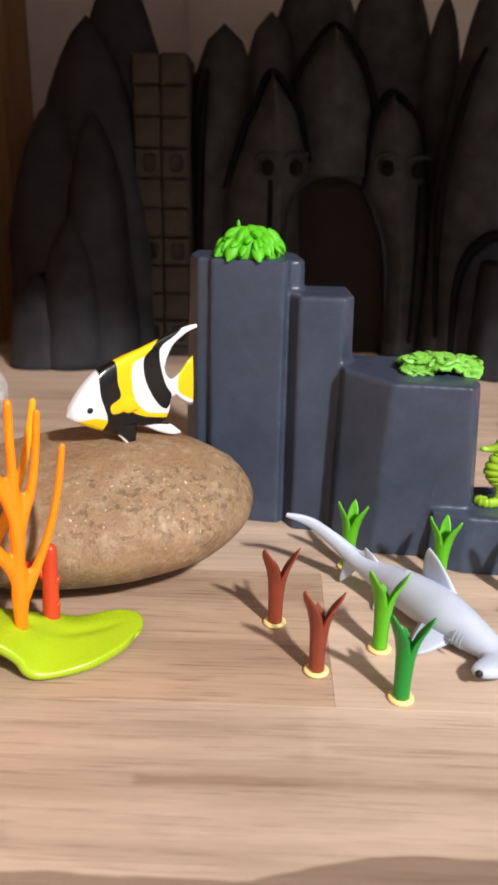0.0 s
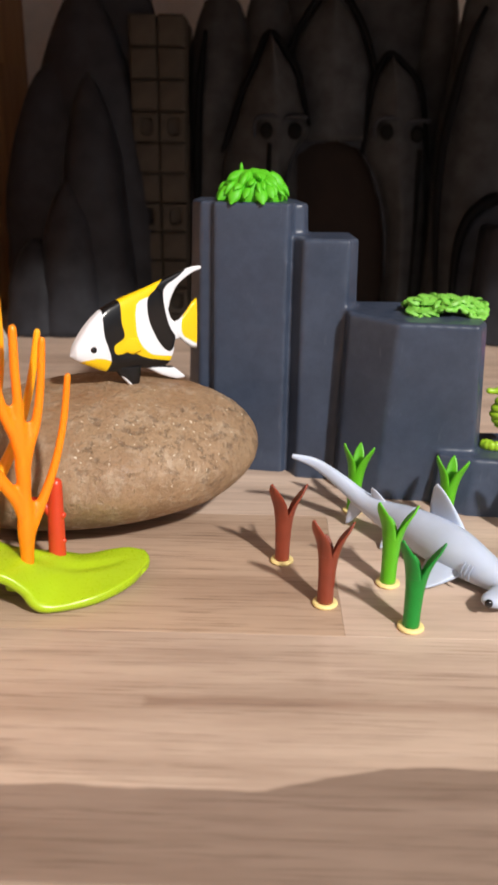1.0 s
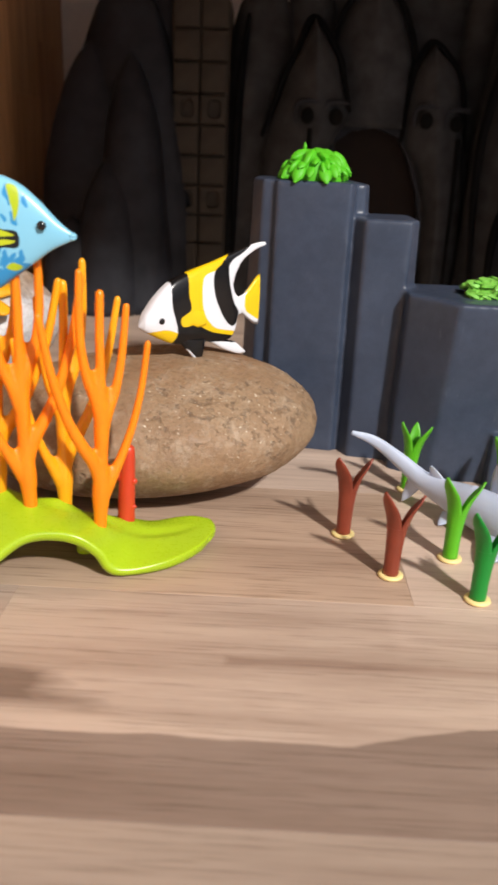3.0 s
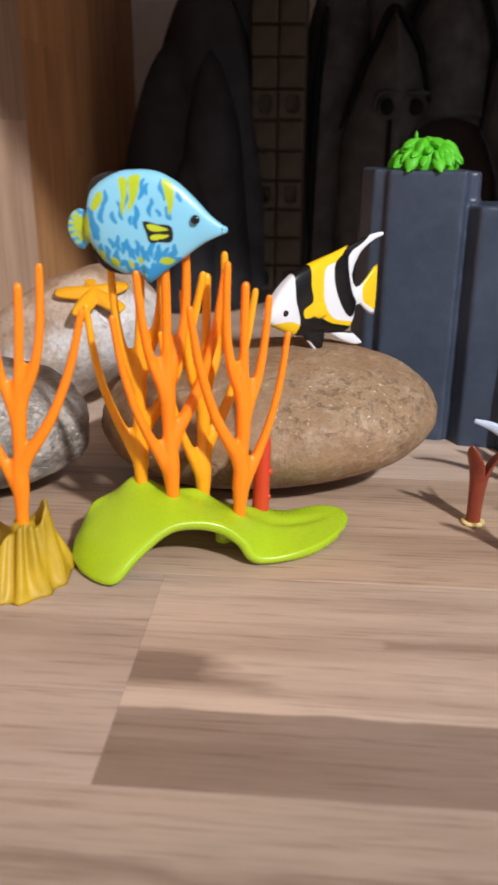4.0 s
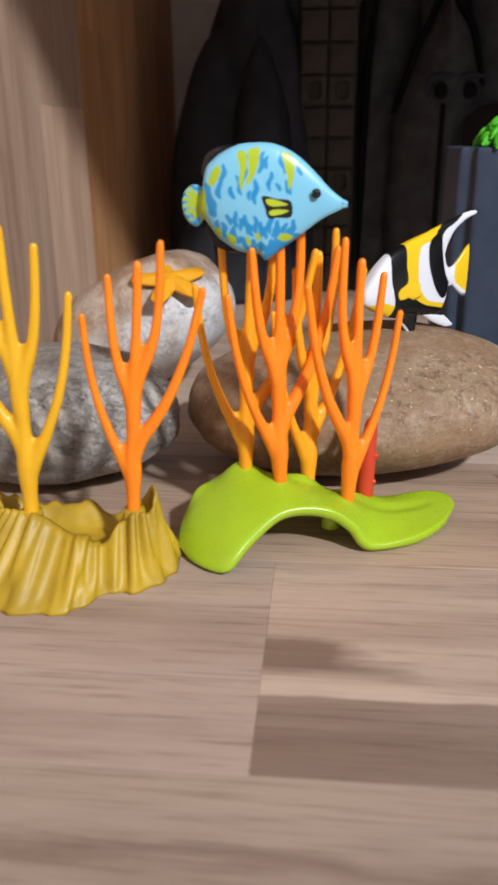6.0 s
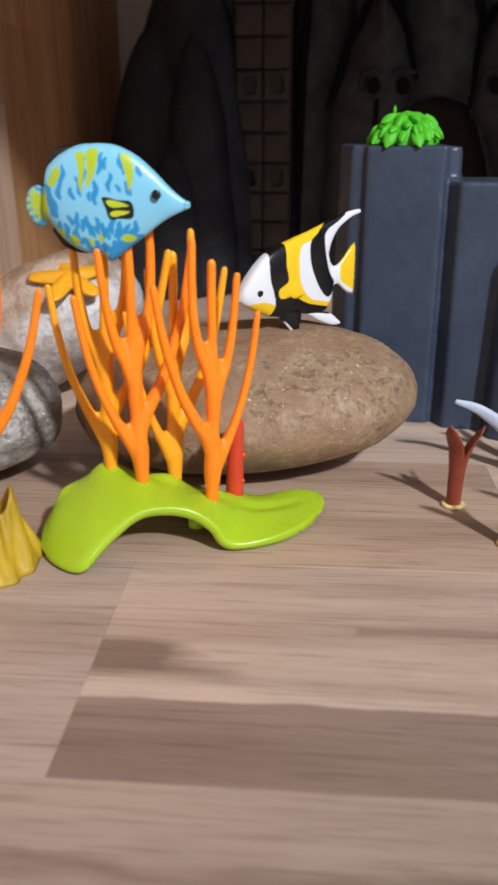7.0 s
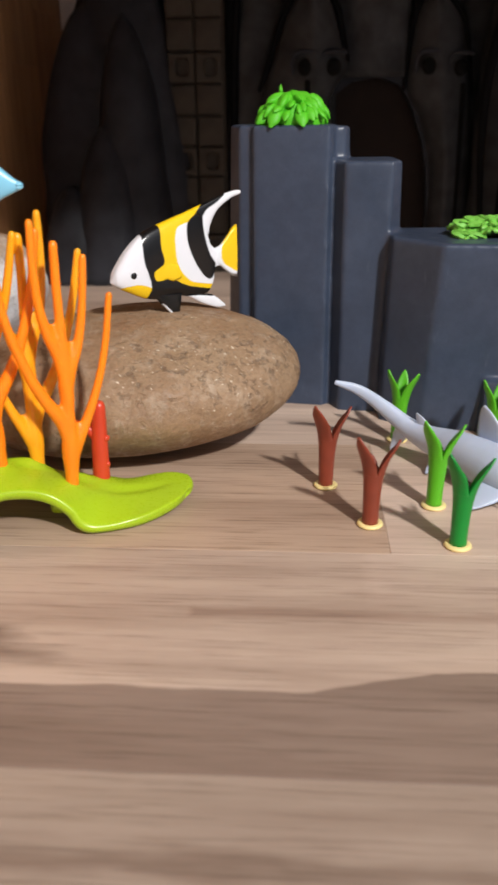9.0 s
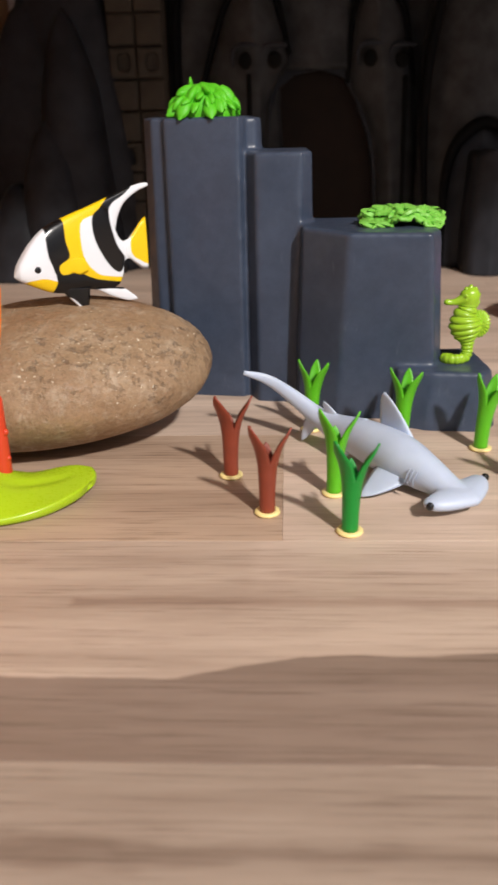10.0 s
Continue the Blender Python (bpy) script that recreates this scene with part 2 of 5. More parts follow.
M_LEAF = plastic("leaf_green_plastic", (0.105, 0.46, 0.009), 0.38, 0.05, 0.15)
M_TUFT = plastic("bright_green_plastic", (0.10, 0.52, 0.010), 0.55, 0.05, 0.1)
M_MAT = plastic("fresh_green_plastic", (0.20, 0.53, 0.07), 0.45, 0.06, 0.1)
M_DEEP = plastic("deep_green_plastic", (0.005, 0.25, 0.028), 0.36, 0.05, 0.1)
M_BROWN = plastic("russet_plastic", (0.245, 0.045, 0.021), 0.4, 0.10, 0.1)
M_DISC = plastic("pale_yellow_plastic", (0.86, 0.70, 0.30), 0.4, 0.04)
M_SHARK = plastic("pale_grey_plastic", (0.48, 0.55, 0.69), 0.42, 0.05, 0.1)
M_SEAHORSE = plastic("lime_pearl_plastic", (0.31, 0.53, 0.022), 0.3, 0.05, 0.1)
M_GILL = plastic("shaded_grey_plastic", (0.27, 0.31, 0.40), 0.5, 0.05)
M_BLACK = plastic("black_paint", (0.010, 0.010, 0.012), 0.16, 0.05, relief=0.00005)
M_PINK = plastic("pink_pearl_plastic", (0.60, 0.15, 0.39), 0.22, 0.10)
M_TEAL = plastic("teal_plastic", (0.006, 0.14, 0.22), 0.35, 0.05)
M_PEBBLE = stone("brown_river_stone", [(0.28, (0.215, 0.130, 0.070)), (0.45, (0.280, 0.178, 0.101)), (0.6, (0.325, 0.214, 0.126)), (0.75, (0.380, 0.264, 0.160))], 330, 82, pitted=0.52)
M_GREYSTONE = stone("grey_river_stone", [(0.3, (0.13, 0.112, 0.098)), (0.48, (0.29, 0.268, 0.245)), (0.7, (0.54, 0.525, 0.50))], 260, 130, vein=85, rough=0.42, pitted=0.3)
M_PALESTONE = stone("pale_river_stone", [(0.3, (0.34, 0.27, 0.22)), (0.44, (0.56, 0.48, 0.42)), (0.50, (0.74, 0.72, 0.73)), (0.7, (0.80, 0.79, 0.81))], 240, 90, rough=0.6, pitted=0.12, stain=((-0.5, 0, 1.0), 0.014, (0.74, 0.60, 0.47)))
M_IDOL = painted("banded_fish_paint", (0.80, 0.82, 0.87), [("yellow", (0.86, 0.57, 0.006), 0.00025), ("black", (0.006, 0.006, 0.007), 0.00025)], 0.22)
M_BLUEFISH = painted("blue_fish_paint", (0.24, 0.57, 0.77), [("blue", (0.035, 0.27, 0.57), 0.0003), ("lime", (0.42, 0.53, 0.015), 0.0003), ("black", (0.012, 0.012, 0.014), 0.0002), ("glow", (0.50, 0.58, 0.02), 0.0002)])


# ---------------------------------------------------------------- mesh helpers
def part(name, bm, material, parent=None, label="", smooth=True):
    """Link a bmesh as one mesh object, under a thing or a part."""
    me = bpy.data.meshes.new(name)
    bm.normal_update()
    bm.to_mesh(me)
    bm.free()
    me.materials.append(material)
    if smooth:
        me.polygons.foreach_set("use_smooth", [True] * len(me.polygons))
    ob = new(name, me)
    if parent is not None:
        ob.parent = parent
    return tagged(ob, label) if label else ob


def shared(name, me, parent, m):
    """One more piece on an existing mesh."""
    ob = new(name, me)
    ob.parent = parent
    ob.matrix_local = m
    return ob


def thing(name, x, y, z, label, category, rz=0.0, group="", kind=""):
    ob = new(name)
    ob.empty_display_size = 0.01
    ob.matrix_basis = pose(x, y, z, 0, 0, rz)
    return tagged(ob, label, category, group, kind)


def box(bm, x0, x1, y0, y1, z0, z1, bevel=0.0, segments=2):
    made = bmesh.ops.create_cube(bm, size=1.0)["verts"]
    for v in made:
        v.co = Vector((x0 + (v.co.x + 0.5) * (x1 - x0), y0 + (v.co.y + 0.5) * (y1 - y0), z0 + (v.co.z + 0.5) * (z1 - z0)))
    if bevel:
        edges = {e for v in made for e in v.link_edges}
        bmesh.ops.bevel(bm, geom=list(edges), offset=bevel, segments=segments, affect="EDGES", profile=0.5)
    return bm


def curve(points, n):
    """A smooth line of n points through the given ones (Catmull-Rom, any number of columns)."""
    p = np.array(points, float)
    p = np.vstack([2 * p[0] - p[1], p, 2 * p[-1] - p[-2]])
    out = []
    for u in np.linspace(0, len(p) - 3 - 1e-9, n):
        i = int(u)
        f = u - i
        a, b, c, d = p[i:i + 4]
        out.append(0.5 * (2 * b + (c - a) * f + (2 * a - 5 * b + 4 * c - d) * f * f + (3 * b - a - 3 * c + d) * f ** 3))
    return np.array(out)


def skin(bm, rings, closed=True, cap=True):
    """Faces between rings of equal length."""
    rows = [[bm.verts.new(tuple(q)) for q in ring] for ring in rings]
    n = len(rows[0])
    for a, b in zip(rows, rows[1:]):
        for i in range(n if closed else n - 1):
            j = (i + 1) % n
            bm.faces.new((a[i], a[j], b[j], b[i]))
    if cap and closed:
        bm.faces.new(rows[0][::-1])
        bm.faces.new(rows[-1])
    return rows


def tube(bm, points, n=16, seg=10, flat=1.0, round_tip=True):
    """A round bar through (x, y, z, radius) points; flat squeezes it along y."""
    c = curve(points, n)
    pos, rad = c[:, :3], np.maximum(c[:, 3], 1e-4)
    if round_tip:
        d = pos[-1] - pos[-2]
        d /= np.linalg.norm(d) + 1e-9
        r = rad[-1]
        pos = np.vstack([pos, pos[-1] + d * r * 0.6, pos[-1] + d * r * 0.95])
        rad = np.append(rad, [r * 0.8, r * 0.35])
    rings = []
    side = None
    for k in range(len(pos)):
        t = pos[min(k + 1, len(pos) - 1)] - pos[max(k - 1, 0)]
        t /= np.linalg.norm(t) + 1e-9
        if side is None:
            ref = np.array([0, 1.0, 0]) if abs(t[1]) < 0.9 else np.array([1.0, 0, 0])
            side = np.cross(t, ref)
        side = side - t * (side @ t)
        side /= np.linalg.norm(side) + 1e-9
        other = np.cross(t, side)
        ring = []
        for a in np.linspace(0, 2 * math.pi, seg, endpoint=False):
            off = rad[k] * (math.cos(a) * side + math.sin(a) * other)
            off[1] *= flat
            ring.append(pos[k] + off)
        rings.append(ring)
    skin(bm, rings)
    return bm


def sheet(bm, top, thick):
    """A solid slab under a grid of points (rows x columns x 3)."""
    g = np.array(top, float)
    du = np.gradient(g, axis=0)
    dv = np.gradient(g, axis=1)
    nor = np.cross(dv, du)
    nor /= np.linalg.norm(nor, axis=2, keepdims=True) + 1e-12
    if nor[..., 2].mean() < 0:
        nor = -nor
    low = g - nor * thick
    low[..., 2] = np.maximum(low[..., 2], np.minimum(g[..., 2] - 0.0003, 0.0002))
    n, m = g.shape[:2]
    a = [[bm.verts.new(tuple(q)) for q in row] for row in g]
    b = [[bm.verts.new(tuple(q)) for q in row] for row in low]
    for i in range(n - 1):
        for j in range(m - 1):
            bm.faces.new((a[i][j], a[i][j + 1], a[i + 1][j + 1], a[i + 1][j]))
            bm.faces.new((b[i][j], b[i + 1][j], b[i + 1][j + 1], b[i][j + 1]))
    rim = [(0, j) for j in range(m)] + [(i, m - 1) for i in range(1, n)] + [(n - 1, j) for j in range(m - 2, -1, -1)] + [(i, 0) for i in range(n - 2, 0, -1)]
    for (i, j), (k, l) in zip(rim, rim[1:] + rim[:1]):
        bm.faces.new((a[i][j], b[i][j], b[k][l], a[k][l]))
    bmesh.ops.recalc_face_normals(bm, faces=bm.faces)
    return bm


def ball(bm, x, y, z, rx, ry, rz, div=3):
    made = bmesh.ops.create_icosphere(bm, subdivisions=div, radius=1.0)["verts"]
    for v in made:
        v.co = Vector((x + v.co.x * rx, y + v.co.y * ry, z + v.co.z * rz))
    return bm


def blade(bm, a, b, tip, thick, bend=0.0, n=10, m=8):
    """A fin: a lens-shaped blade from the root a-b to a rounded tip."""
    a, b, tip = Vector(a), Vector(b), Vector(tip)
    out = (b - a).cross(tip - a).normalized()
    rings = []
    for i in range(n + 1):
        t = i / n
        s = 1 - (1 - t) ** 1.6
        w = max(0.06, math.sqrt(max(0.0, 1 - t ** 2.2)))
        mid = (a + b) / 2
        left = a.lerp(tip, t) + (a - mid) * (w - (1 - t)) * 0.5
        right = b.lerp(tip, t) + (b - mid) * (w - (1 - t)) * 0.35 + (tip - b) * bend * math.sin(math.pi * t)
        h = thick * (1 - 0.75 * s)
        ring = []
        for k in range(2 * m):
            u = k / m if k < m else 2 - k / m
            sign = 1 if k < m else -1
            ring.append(left.lerp(right, u) + out * sign * h * math.sqrt(max(0.0, 4 * u * (1 - u))) * 0.5)
        rings.append(ring)
    skin(bm, rings)
    bmesh.ops.recalc_face_normals(bm, faces=bm.faces)
    return bm


def evaluated(ob):
    """Vertices, normals and faces of an object with its modifiers, and the object gone."""
    ev = ob.evaluated_get(bpy.context.evaluated_depsgraph_get())
    me = ev.to_mesh()
    co, nor = np.empty(len(me.vertices) * 3), np.empty(len(me.vertices) * 3)
    me.vertices.foreach_get("co", co)
    me.vertices.foreach_get("normal", nor)
    faces = [tuple(p.vertices) for p in me.polygons]
    ev.to_mesh_clear()
    old = ob.data
    bpy.data.objects.remove(ob)
    bpy.data.meshes.remove(old)
    return co.reshape(-1, 3), nor.reshape(-1, 3), faces


def slice_of(name, co, nor, faces):
    """A mesh of some faces of a larger skin, shaded as if it were still whole."""
    used = sorted({v for f in faces for v in f})
    index = {v: n for n, v in enumerate(used)}
    me = bpy.data.meshes.new(name)
    me.from_pydata([tuple(co[v]) for v in used], [], [[index[v] for v in f] for f in faces])
    me.polygons.foreach_set("use_smooth", [True] * len(me.polygons))
    me.normals_split_custom_set_from_vertices([tuple(nor[v]) for v in used])
    return me


# ---------------------------------------------------------------- the counter and the room round it
PANEL_X, WALL_Y, SHELF_Z, SHELF_Y = -0.300, 1.19, 0.50, 0.20


def plain_slab(name, x0, x1, y0, y1, z0, z1, material, label, category):
    ob = part(name, box(bmesh.new(), x0, x1, y0, y1, z0, z1), material, None, label, smooth=False)
    return tagged(ob, label, category, kind="structure")


plain_slab("wall_back", PANEL_X - 0.5, 1.9, WALL_Y, WALL_Y + 0.1, -0.9, 2.3, M_WALL, "matt white painted wall behind the wooden counter", "wall")
plain_slab("wall_side", 1.9, 2.0, -2.4, WALL_Y + 0.1, -0.9, 2.3, M_ROOM, "plain dark painted side wall of the room", "wall")
plain_slab("wall_far", PANEL_X - 1.6, 2.0, -2.5, -2.4, -0.9, 2.3, M_ROOM, "plain dark painted wall across the room", "wall")
plain_slab("wall_outer", PANEL_X - 1.7, PANEL_X - 1.6, -2.5, WALL_Y + 0.1, -0.9, 2.3, M_ROOM, "plain dark painted end wall of the room", "wall")
plain_slab("floor", PANEL_X - 1.7, 2.0, -2.5, WALL_Y + 0.1, -1.0, -0.9, M_SHELF, "plain brown floor of the room", "floor")
plain_slab("ceiling", PANEL_X - 1.7, 2.0, -2.5, WALL_Y + 0.1, 2.3, 2.4, M_ROOM, "plain dark painted ceiling of the room", "ceiling")
plain_slab("shelf", PANEL_X, 1.9, SHELF_Y, WALL_Y, SHELF_Z, SHELF_Z + 0.03, M_SHELF_OAK, "wooden shelf board fixed above the counter", "shelf")
plain_slab("trim", -0.109, -0.081, WALL_Y - 0.006, WALL_Y, 0.0005, SHELF_Z - 0.001, M_WALL, "flat white painted upright trim on the back wall", "trim")
plain_slab("trim", -0.080, -0.040, WALL_Y - 0.022, WALL_Y, 0.0005, SHELF_Z - 0.001, M_WALL, "raised white painted upright trim on the back wall", "trim")

counter = thing("counter", 0, 0, 0, "oiled oak counter top of wide pale boards with dark streaks", "counter", -1.0, kind="structure")
ROW = [-0.30, -0.185, -0.070, 0.047, 0.1638, 0.2857, 0.402, 0.54, 0.66, 0.78, 0.90, 1.02, WALL_Y + 0.05]
ENDS = [[0.30], [0.05, 0.9], [0.42], [0.75], [-0.1207, 0.95], [0.0490, 0.8], [0.62], [0.45], [0.0, 0.7], [0.25], [-0.1, 0.5], [0.3]]
for y0, y1, ends in zip(ROW, ROW[1:], ENDS):
    cuts = [PANEL_X - 0.03] + ends + [1.9]
    for x0, x1 in zip(cuts, cuts[1:]):
        heart = abs(y0 - 0.1638) < 1e-6 and abs(x0 + 0.1207) < 1e-6
        tan = abs(y0 - 0.2857) < 1e-6 and x0 < 0
        pale = y0 > 0.27 and not tan
        rose = abs(y0 - 0.1638) < 1e-6 and x0 < -0.2
        part("board", box(bmesh.new(), x0 + 0.00003, x1 - 0.00003, y0 + 0.00003, y1 - 0.00003, -0.038, 0.0, 0.0001, 1), M_TABLE_DARK if heart else M_TABLE_TAN if tan else M_TABLE_PALE if pale else M_TABLE_ROSE if rose else M_TABLE, counter, smooth=False)

side = thing("wall_left", 0, 0, 0, "upright oak side panel of glued vertical staves", "wall", kind="structure")
STAVES = [-0.30, -0.16, -0.03, 0.09, 0.20, 0.31, 0.395, 0.475, 0.595, 0.71, 0.82, 0.94, 1.06, WALL_Y]
for k, (y0, y1) in enumerate(zip(STAVES, STAVES[1:])):
    cut = 0.16 + 0.13 * ((k * 37) % 5) / 4
    for z0, z1 in ((-0.04, cut), (cut, SHELF_Z)):
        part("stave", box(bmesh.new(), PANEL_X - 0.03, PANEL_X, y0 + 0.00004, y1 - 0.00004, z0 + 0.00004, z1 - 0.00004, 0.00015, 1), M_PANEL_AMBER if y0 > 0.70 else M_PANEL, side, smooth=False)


# ---------------------------------------------------------------- the dark toy castle at the back
castle = thing("toy_castle", 0, 0.87, 0, "charcoal plastic toy castle with pointed rock spires and tower", "toy castle")


def spire(x, y, h, w, d, lean=0.0, power=2.1, edge=0.0, round_top=0.68):
    """A pointed, bulging rock spire with a slightly keeled front."""
    far = y - 0.009
    x, h, w = 0.018 + ((x - 0.015) / 0.865 - 0.0064) * far, 0.215 + ((h - 0.219) / 0.865 + 0.0080) * far, w * far / 0.861
    bm = bmesh.new()
    rings = []
    for t in np.linspace(0, 1, 22):
        r = (1 - t ** (power + 0.6)) ** round_top * (1 + 0.06 * (1 - t) ** 3)
        ring = []
        for a in np.linspace(0, 2 * math.pi, 36, endpoint=False):
            ca, sa = math.cos(a), math.sin(a)
            k = (abs(ca) ** 2.6 + abs(sa) ** 2.0) ** -0.45
            keel = 1 + edge * max(0, -sa) ** 6
            wob = 1 + 0.10 * noise.noise(Vector((ca * 1.5 + x * 30, sa * 1.5, t * 3.6))) + 0.03 * noise.noise(Vector((ca * 4, sa * 4 + x * 50, t * 9)))
            ring.append((x + lean * t + max(r, 0.012) * w * k * ca * wob, y - 0.87 + max(r, 0.012) * d * k * sa * keel * wob, h * t))
        rings.append(ring)
    skin(bm, rings)
    # right-hand spires take the lighter charcoal to paint in the stronger light there
    return part("spire", bm, M_GABLE_LIT_SPIRE if x > -0.04 else M_CASTLE, castle)


for args in ((-0.196, 0.915, 0.272, 0.056, 0.035, 0.004), (-0.158, 0.93, 0.347, 0.068, 0.04, 0.004), (-0.124, 0.955, 0.395, 0.060, 0.035, 0.004, 2.4),
             (-0.153, 0.895, 0.262, 0.040, 0.038, 0.0), (-0.184, 0.872, 0.160, 0.035, 0.032, 0.004), (-0.224, 0.868, 0.098, 0.032, 0.028, 0.004),
             (-0.016, 0.962, 0.342, 0.044, 0.04, -0.002, 2.8, 0.0, 0.47), (0.028, 0.965, 0.353, 0.036, 0.03, 0.0, 3.0, 0.0, 0.47), (0.072, 1.00, 0.400, 0.062, 0.04, 0.0, 2.6, 0.0, 0.5),
             (0.140, 1.00, 0.405, 0.060, 0.035, 0.004, 2.8, 0.0, 0.6), (0.198, 0.985, 0.372, 0.030, 0.03, 0.0, 2.6), (0.258, 0.925, 0.415, 0.058, 0.045, 0.0, 2.6, 0.08, 0.65),
             (0.308, 0.925, 0.283, 0.032, 0.035, 0.006, 2.4), (0.350, 0.92, 0.220, 0.032, 0.03, -0.004, 2.2), (0.224, 0.955, 0.26, 0.020, 0.03, 0.01), (0.380, 0.93, 0.225, 0.034, 0.03), (0.425, 0.93, 0.262, 0.040, 0.03)):
    spire(*args)

tower = part("tower", box(bmesh.new(), -0.1205, -0.0585, 0.047, 0.12, 0.0, 0.322, 0.004, 2), M_TOWER, castle)


def dimpled_block():
    """A tower block with a deep rounded window sunk into its face."""
    bm = bmesh.new()
    half, n = (0.0144, 0.0150), 25
    rows = []
    for z in np.linspace(-1, 1, n):
        row = []
        for x in np.linspace(-1, 1, n):
            px, pz = x * half[0], z * half[1]
            edge = max(abs(x), abs(z))
            hole = (abs((px - 0.0012) / 0.0062) ** 3 + abs((pz - 0.0005) / 0.0080) ** 3) ** (1 / 3)
            deep = 0.0105 * min(1.0, max(0.0, (1.12 - hole) / 0.34)) ** 0.8
            row.append(bm.verts.new((px, -0.004 + deep + 0.0026 * max(0.0, (edge - 0.86) / 0.14) ** 2, pz)))
        rows.append(row)
    for a, b in zip(rows, rows[1:]):
        for i in range(n - 1):
            bm.faces.new((a[i], a[i + 1], b[i + 1], b[i]))
    back = [bm.verts.new((sx * half[0], 0.012, sz * half[1])) for sx, sz in ((-1, -1), (1, -1), (1, 1), (-1, 1))]
    bm.faces.new(back[::-1])
    for k, line in enumerate((rows[0], [r[-1] for r in rows], rows[-1][::-1], [r[0] for r in rows][::-1])):
        bm.faces.new([*line[::-1], back[k], back[(k + 1) % 4]])
    bmesh.ops.recalc_face_normals(bm, faces=bm.faces)
    return bm


MESH_PLAIN = part("block", box(bmesh.new(), -0.0144, 0.0144, -0.004, 0.012, -0.0150, 0.0150, 0.0030, 3), M_TOWER, tower)
MESH_WINDOW = part("block", dimpled_block(), M_TOWER, tower)
TOWER_TOP = 0.3080
MESH_PLAIN.location, MESH_WINDOW.location = (-0.1045, 0.045, TOWER_TOP), (-0.1045, 0.045, TOWER_TOP - 3 * 0.0311)
for k in range(10):
    for col, x in enumerate((-0.1045, -0.0750)):
        if (k, col) in ((0, 0), (3, 0)):
            continue
        shared("block", (MESH_WINDOW if k % 3 == 0 and k else MESH_PLAIN).data, tower, Matrix.Translation((x, 0.045, TOWER_TOP - k * 0.0311)))


def plate(name, outline, y0, y1, material, bevel=0.0):
    """An outline in x and z, made solid from y0 (front) to y1."""
    bm = bmesh.new()
    front = [bm.verts.new((x, y0, z)) for x, z in outline]
    back = [bm.verts.new((x, y1, z)) for x, z in outline]
    f = bm.faces.new(front)
    bm.faces.new(back[::-1])
    for i in range(len(front)):
        j = (i + 1) % len(front)
        bm.faces.new((front[j], front[i], back[i], back[j]))
    bmesh.ops.recalc_face_normals(bm, faces=bm.faces)
    if bevel:
        bmesh.ops.bevel(bm, geom=list(f.edges), offset=bevel, segments=2, affect="EDGES", profile=0.5)
    return part(name, bm, material, castle, smooth=False)


def keeled(name, rows, keel, edge, back, material, foot=True):
    """A tall front face with a soft keel down its middle; rows of height, left edge, keel and right edge."""
    r = curve([*rows, (0.0, *rows[-1][1:])] if foot else rows, 40)
    bm = bmesh.new()
    rings = []
    for z, xl, xk, xr in r:
        front = []
        for u in np.linspace(-1, 1, 21):
            x = xk + (xk - xl) * u if u < 0 else xk + (xr - xk) * u
            front.append((x, keel + (edge - keel) * abs(u) ** 1.25 + 0.009 * abs(u) ** 9, max(z, 0.0)))
        rings.append(front + [(xr, back, max(z, 0.0)), (xl, back, max(z, 0.0))])
    skin(bm, rings)
    bmesh.ops.recalc_face_normals(bm, faces=bm.faces)
    return part(name, bm, material, castle)


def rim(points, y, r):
    """A dark tube in x and z: a moulded rim along an edge, and the shade of gaps beside spires."""
    return part("ridge_gap_shade", tube(bmesh.new(), [(x, y + 0.0025, z, 0.85 * r * k) for (x, z), k in zip(points, np.sin(np.linspace(0.5, 2.64, len(points))))], n=40, seg=8, round_tip=False), M_RIDGE_GAP_SHADE, castle)


def hooded_window(x, y, z, w=0.0100):
    """A moulded brow over a near-black ball that paints the shade of the opening."""
    brow = bmesh.new()
    tube(brow, [(x - w * 1.25, y, z - w * 0.7, 0.0016), (x - w * 1.3, y, z + w * 0.5, 0.0022), (x - w * 0.9, y, z + w * 1.25, 0.0026), (x, y, z + w * 1.42, 0.0028), (x + w * 1.2, y, z + w * 1.35, 0.0024)], n=26, seg=8)
    window = part("window", brow, M_CASTLE, castle)
    part("hollow_shade", ball(bmesh.new(), x + w * 0.1, y + 0.0015, z, w * 0.78, 0.0036, w * 0.86, 3), M_RECESS_SHADE, window)


# gate wall with its tall arched opening
hole = [(0.046, 0.0), (0.046, 0.115), (0.049, 0.155), (0.058, 0.186), (0.078, 0.200), (0.106, 0.204), (0.129, 0.196), (0.142, 0.176), (0.157, 0.136), (0.163, 0.104), (0.170, 0.0)]
plate("gate_wall", [(-0.02, 0.0), (-0.02, 0.19), (0.03, 0.235), (0.09, 0.25), (0.15, 0.235), (0.20, 0.19), (0.20, 0.0)] + hole[::-1], 0.066, 0.080, M_CASTLE)
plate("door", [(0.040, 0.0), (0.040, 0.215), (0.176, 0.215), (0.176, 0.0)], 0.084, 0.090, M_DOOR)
keeled("facet", [(0.352, 0.0925, 0.093, 0.0935), (0.325, 0.067, 0.095, 0.119), (0.293, 0.049, 0.097, 0.134), (0.267, 0.046, 0.098, 0.140), (0.204, 0.049, 0.100, 0.146)], 0.052, 0.066, 0.075, M_GABLE_LIT_SPIRE, False)
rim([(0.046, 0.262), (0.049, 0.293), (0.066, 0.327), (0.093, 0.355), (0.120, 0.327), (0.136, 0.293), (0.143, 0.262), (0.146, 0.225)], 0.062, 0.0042)
